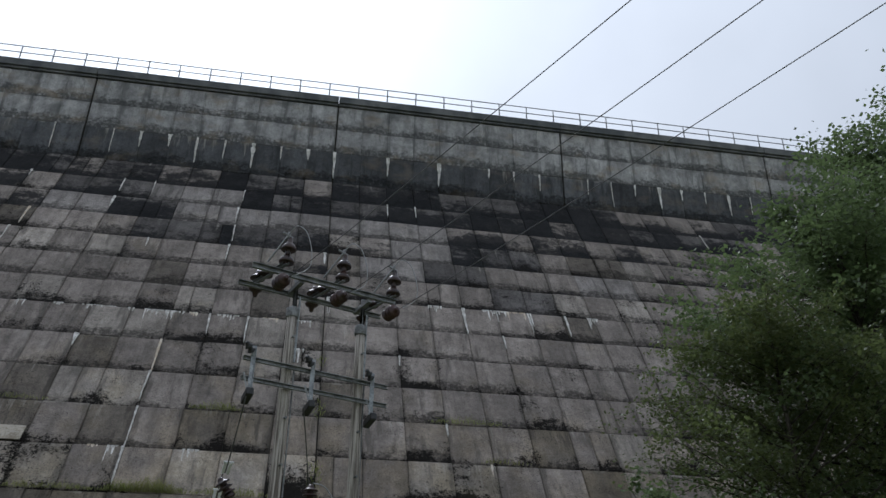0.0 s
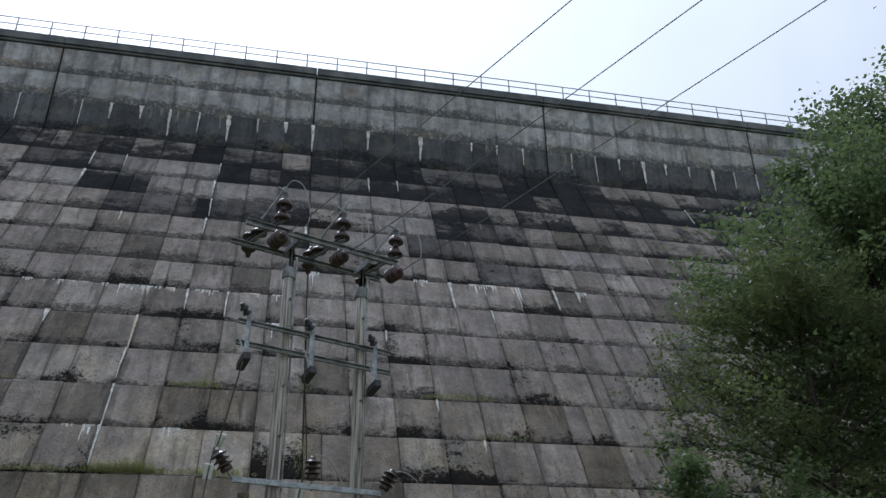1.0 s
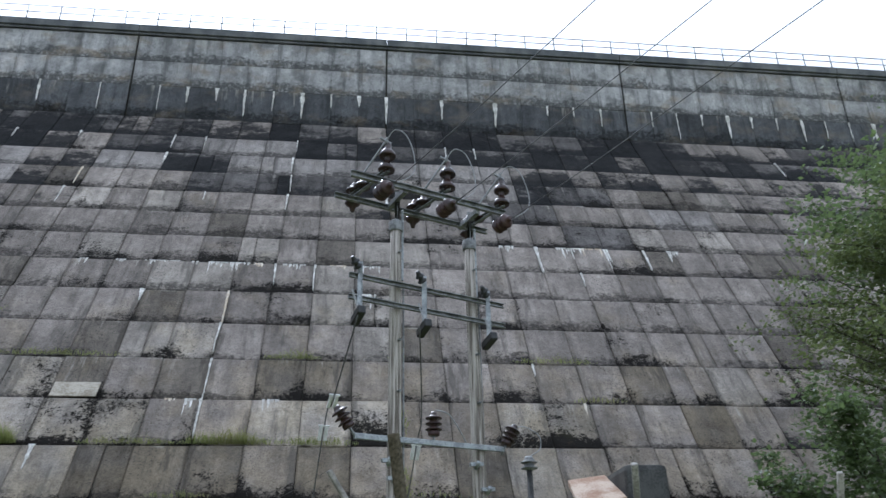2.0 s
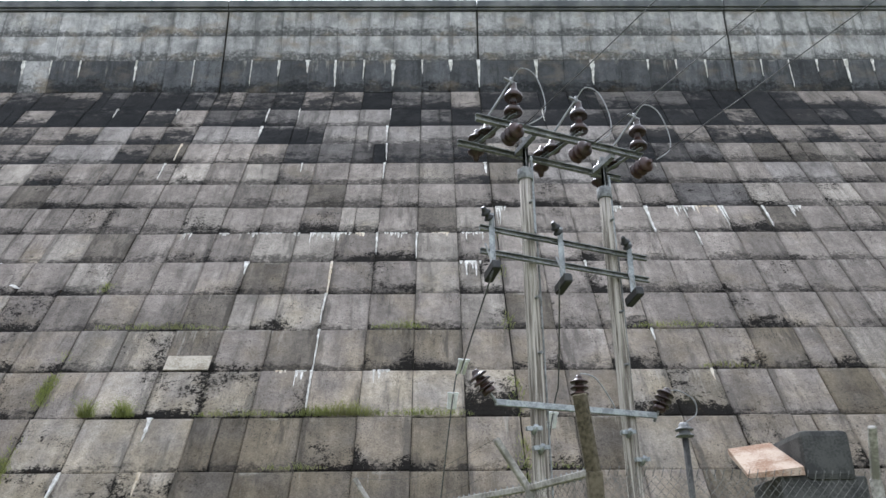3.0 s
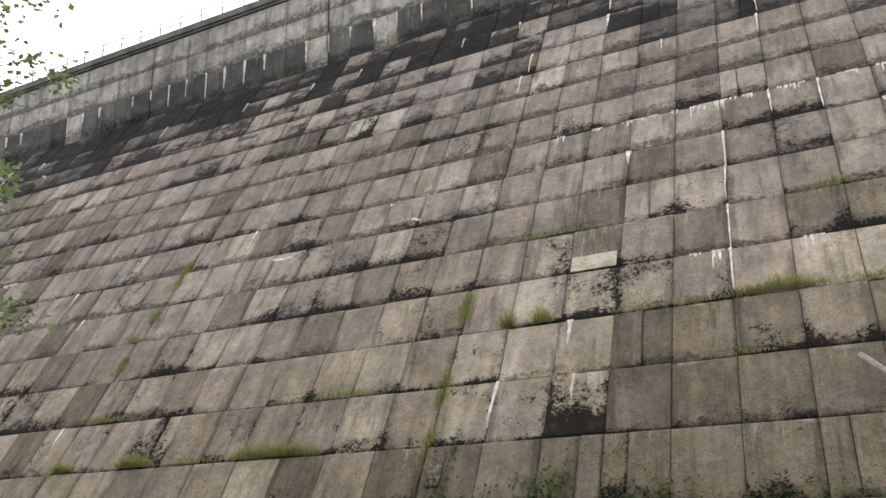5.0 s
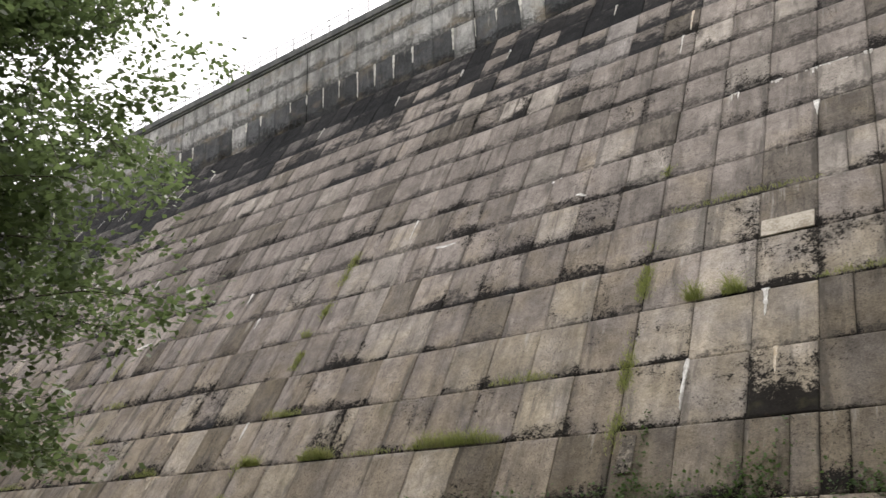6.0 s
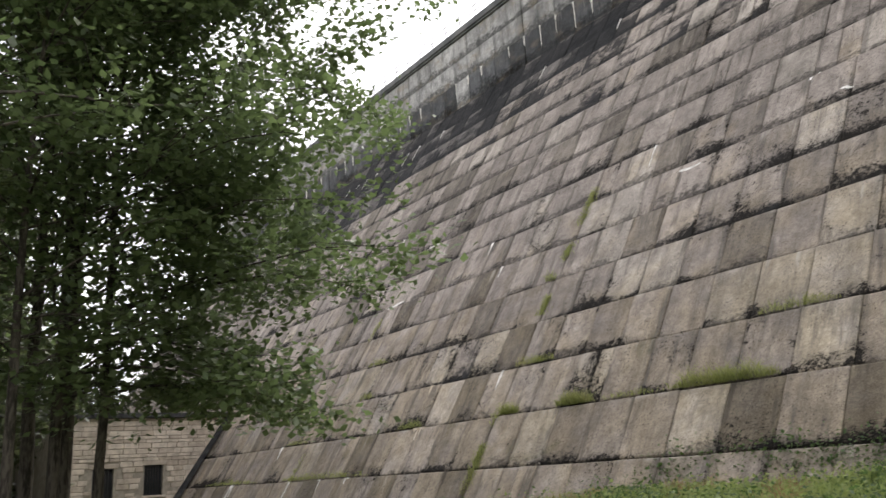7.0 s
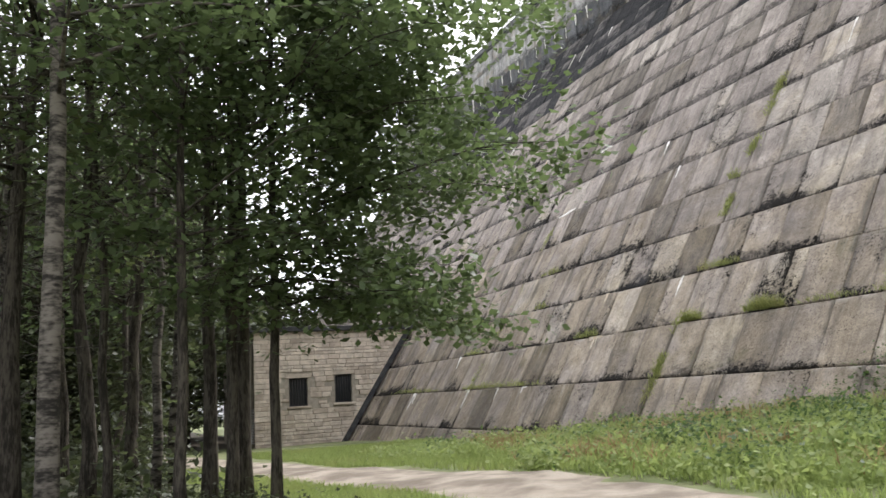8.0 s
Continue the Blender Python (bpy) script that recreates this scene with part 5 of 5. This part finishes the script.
# growth along the contraction joints
roots = []
for bx, z0, z1, n in ((BAY0, 2.5, 17, 1100), (BAY0 - BAY, 0.5, 15, 1500), (BAY0 + BAY, 4, 16, 350), (BAY0 - 2 * BAY, 0, 12, 350)):
    got = 0
    while got < n:
        z = rng.uniform(z0, z1)
        if noise.noise((bx, z * 0.9, 1.7)) + 0.12 - 0.02 * z > rng.uniform(0.0, 0.4):
            roots.append(tuple(on_face(bx + rng.normal(0, 0.13), z, 0.03)))
            got += 1
tagged(new("joint_moss", blade_mesh("joint_moss", np.array(roots), 0.18, 0.02, moss_grass, rng, 0.9)), "mossy growth along the upright joints", "moss", kind="stuff")


# ---- lime streaks leached through the joints ----
def streak(x, z, length, width, seed, upright=False, mat=calcite):
    """A thin crust that runs down from a joint, ragged and tapering."""
    r = random.Random(seed)
    bm = bmesh.new()
    n = max(5, int(length / 0.12))
    left, right = [], []
    dx = 0.0
    for i in range(n + 1):
        t = i / n
        w = width * (1 - 0.7 * t) * r.uniform(0.55, 1.25) * (0.1 if i == n else 1)
        dx += r.uniform(-0.012, 0.012)
        s = length * t
        if upright:
            p = Vector((x + dx, WALL_Y - 0.035, z - s))
        else:
            p = on_face(x + dx, z - s / SLOPE, 0.078 - 0.05 * t)
        left.append(bm.verts.new(p - Vector((w / 2, 0, 0))))
        right.append(bm.verts.new(p + Vector((w / 2, 0, 0))))
    for i in range(n):
        bm.faces.new((left[i], left[i + 1], right[i + 1], right[i]))
    ext = bmesh.ops.extrude_face_region(bm, geom=list(bm.faces))
    back = Vector((0, 1, -BATTER)).normalized() * 0.09
    bmesh.ops.translate(bm, verts=[v for v in ext["geom"] if isinstance(v, bmesh.types.BMVert)], vec=back)
    bmesh.ops.recalc_face_normals(bm, faces=bm.faces)
    part("lime_streak", bm, mat, dam)


def drips(x, z, length, width, seed, mat=calcite):
    """A wide run: a ragged crust under the joint and several narrow drips."""
    r = random.Random(seed)
    if width < 0.18:
        return streak(x, z, length, width, seed, mat=mat)
    u = -width / 2
    while u < width / 2:
        w = r.uniform(0.05, 0.13)
        streak(x + u, z, length * r.choice((0.2, 0.3, 0.35, 0.6, 1.0)) * r.uniform(0.7, 1.1), w, seed * 31 + int(u * 1000), mat=mat)
        u += w * r.uniform(0.6, 1.6)


def col_x(c):
    return BAY0 + c * PANEL


sd = 100
# strong leak line down one joint, and the row of drips along bed 6
for k, c, ln, w in ((6, 5, 1.9, 0.13), (5, 5, 2.1, 0.09), (4, 5, 1.6, 0.06), (3, 5, 2.0, 0.05), (2, 5, 1.6, 0.07), (6, 4, 1.0, 0.14), (6, 4.5, 0.7, 0.35), (6, 5.6, 0.6, 0.3), (6, 6, 1.4, 0.07), (6, 7, 1.7, 0.06), (6, 2.2, 0.5, 0.25), (6, 1.3, 0.4, 0.2), (6, 3.4, 0.5, 0.5), (6, 7.6, 0.5, 0.5), (6, 8.4, 0.45, 0.6), (6, 5.0, 0.4, 0.8), (6, 6.5, 0.35, 0.7), (6, 3.0, 0.35, 0.5),
                    (5, 8.3, 0.9, 0.55), (2, 4.4, 0.8, 0.2), (2, 4.8, 0.7, 0.25), (2, 6.4, 0.5, 0.4), (0, 1.05, 1.5, 0.09), (1, 2.2, 0.9, 0.12), (5, 3, 0.7, 0.12), (0, 2.4, 0.8, 0.08),
                    (7, 9.2, 1.3, 0.35), (7, 14, 0.8, 0.9), (7, 15, 1.8, 0.14), (7, 13, 1.9, 0.12), (7, 16.1, 1.5, 0.1), (7, 14.5, 0.6, 1.0), (6, 14, 0.9, 0.06), (7, 12.2, 0.7, 0.5), (7, 17, 1.0, 0.4), (5, 11, 0.6, 0.07), (3, 12, 0.6, 0.07), (2, 12.9, 0.5, 0.08),
                    (9, 3.6, 0.8, 0.05), (10, 6, 1.6, 0.06), (9, 6.0, 1.4, 0.07), (11, 5.95, 1.5, 0.09), (9, 8.9, 1.0, 0.12), (10, -0.2, 1.6, 0.08), (9, -0.35, 1.4, 0.06), (11, 2, 1.1, 0.12),
                    (4, -13, 0.7, 0.1), (3, -11.8, 0.6, 0.08), (0, -9.5, 0.8, 0.1), (0, -12.4, 0.6, 0.12), (-2, -16, 0.9, 0.2), (-2, -14.4, 0.8, 0.22), (-2, -18.0, 1.0, 0.25), (-1, -20, 0.7, 0.15), (-2, -22.5, 0.9, 0.25), (-1, -12.0, 0.5, 0.6), (5, -17.0, 0.4, 0.7), (7, -25.5, 1.6, 0.12), (7, -26.5, 1.4, 0.14), (8, -27.2, 1.3, 0.2), (6, -20, 0.9, 0.1), (6, -22, 0.8, 0.1), (5, -7.2, 1.1, 0.06)):
    sd += 1
    drips(col_x(c), bed(k) - 0.03, ln * 1.1, w * 1.45, sd, rust_streak if sd % 6 == 0 else calcite)
# short pale runs below the bed joint of the crest wall, one at most panel joints
rs = random.Random(8)
for c in range(-45, 40):
    if rs.random() < 0.8:
        sd += 1
        streak(col_x(c) + rs.uniform(-0.05, 0.05), 31.6, rs.uniform(0.7, 2.0), rs.choice((0.08, 0.12, 0.2, 0.28)), sd, True)
    if rs.random() < 0.35:
        sd += 1
        streak(col_x(c), TURN_Z + 0.1, rs.uniform(0.6, 1.7), rs.uniform(0.05, 0.12), sd)
for i, (x, z, w, h) in enumerate(((-16.7, 14.2, 0.9, 0.06), (-17.9, 13.0, 0.5, 0.05), (-24.3, 12.3, 1.5, 0.07), (-19.5, 14.3, 0.8, 0.05), (-44.0, 10.8, 1.6, 0.1))):
    bm = bmesh.new()
    m = face_pose(x, z - 0.1, z + 0.1, 0.028)
    v = []
    for s in range(9):
        t = s / 8
        hh = h * (0.35 + math.sin(math.pi * t)) * rs.uniform(0.6, 1.2)
        v.append((bm.verts.new(m @ Vector(((t - 0.5) * w, 0.1 * math.sin(t * 4 + i) - hh, 0))), bm.verts.new(m @ Vector(((t - 0.5) * w, 0.1 * math.sin(t * 4 + i) + hh, 0.006)))))
    for p, q in zip(v, v[1:]):
        bm.faces.new((p[0], q[0], q[1], p[1]))
    part("lime_crust", bm, calcite, dam)
# a pale patch board and a pale repaired block at the foot of one joint
bm = bmesh.new()
box(bm, (0.42, 1.15, 0.05), (0, 0, 0), face_pose(-13.95, 2.45, 3.15, 0.04))
soften(bm, 0.01)
part("repair_plate", bm, MATS["pale", False], dam, "pale repair plate")
bm = bmesh.new()
box(bm, (1.5, 0.72, 0.05), (0, 0, 0), face_pose(col_x(2.5), bed(2) + 0.08, bed(2) + 0.62, 0.012))
soften(bm, 0.012)
part("repair_slab", bm, patch_mat, dam, "pale repair slab")

# stones of the valve house, laid in courses over its backing
sr = random.Random(21)
z = HBASE
stones = {}
while z < HTOP - 0.05:
    hh = min(sr.choice((0.22, 0.28, 0.34)), HTOP - z)
    y = HY0
    while True:
        w = sr.choice((0.45, 0.6, 0.8, 1.0))
        lim = dam_y(z) - 0.25
        if y + w > lim:
            w = lim - y
        if w < 0.15:
            break
        cy, cz = y + w / 2, z + hh / 2
        clear = all(not (y + w > ya - 0.02 and y < yb + 0.02 and z + hh > za - 0.1 and z < zb + 0.2) for ya, yb, za, zb in openings)
        if clear and z > -1.6:
            key = (round(w, 1), hh)
            if key not in stones:
                bm = bmesh.new()
                box(bm, (0.1, key[0] - 0.03, hh - 0.03))
                soften(bm, 0.02)
                stones[key] = finish("stone", bm, stone_mat)
            part("stone", stones[key], None, end_wall).location = (HX + 0.02 + sr.uniform(-0.015, 0.015), cy, cz)
        y += w
    z += hh


# ---- the nearest panels of the dam, each a piece of its own ----
shared = {}
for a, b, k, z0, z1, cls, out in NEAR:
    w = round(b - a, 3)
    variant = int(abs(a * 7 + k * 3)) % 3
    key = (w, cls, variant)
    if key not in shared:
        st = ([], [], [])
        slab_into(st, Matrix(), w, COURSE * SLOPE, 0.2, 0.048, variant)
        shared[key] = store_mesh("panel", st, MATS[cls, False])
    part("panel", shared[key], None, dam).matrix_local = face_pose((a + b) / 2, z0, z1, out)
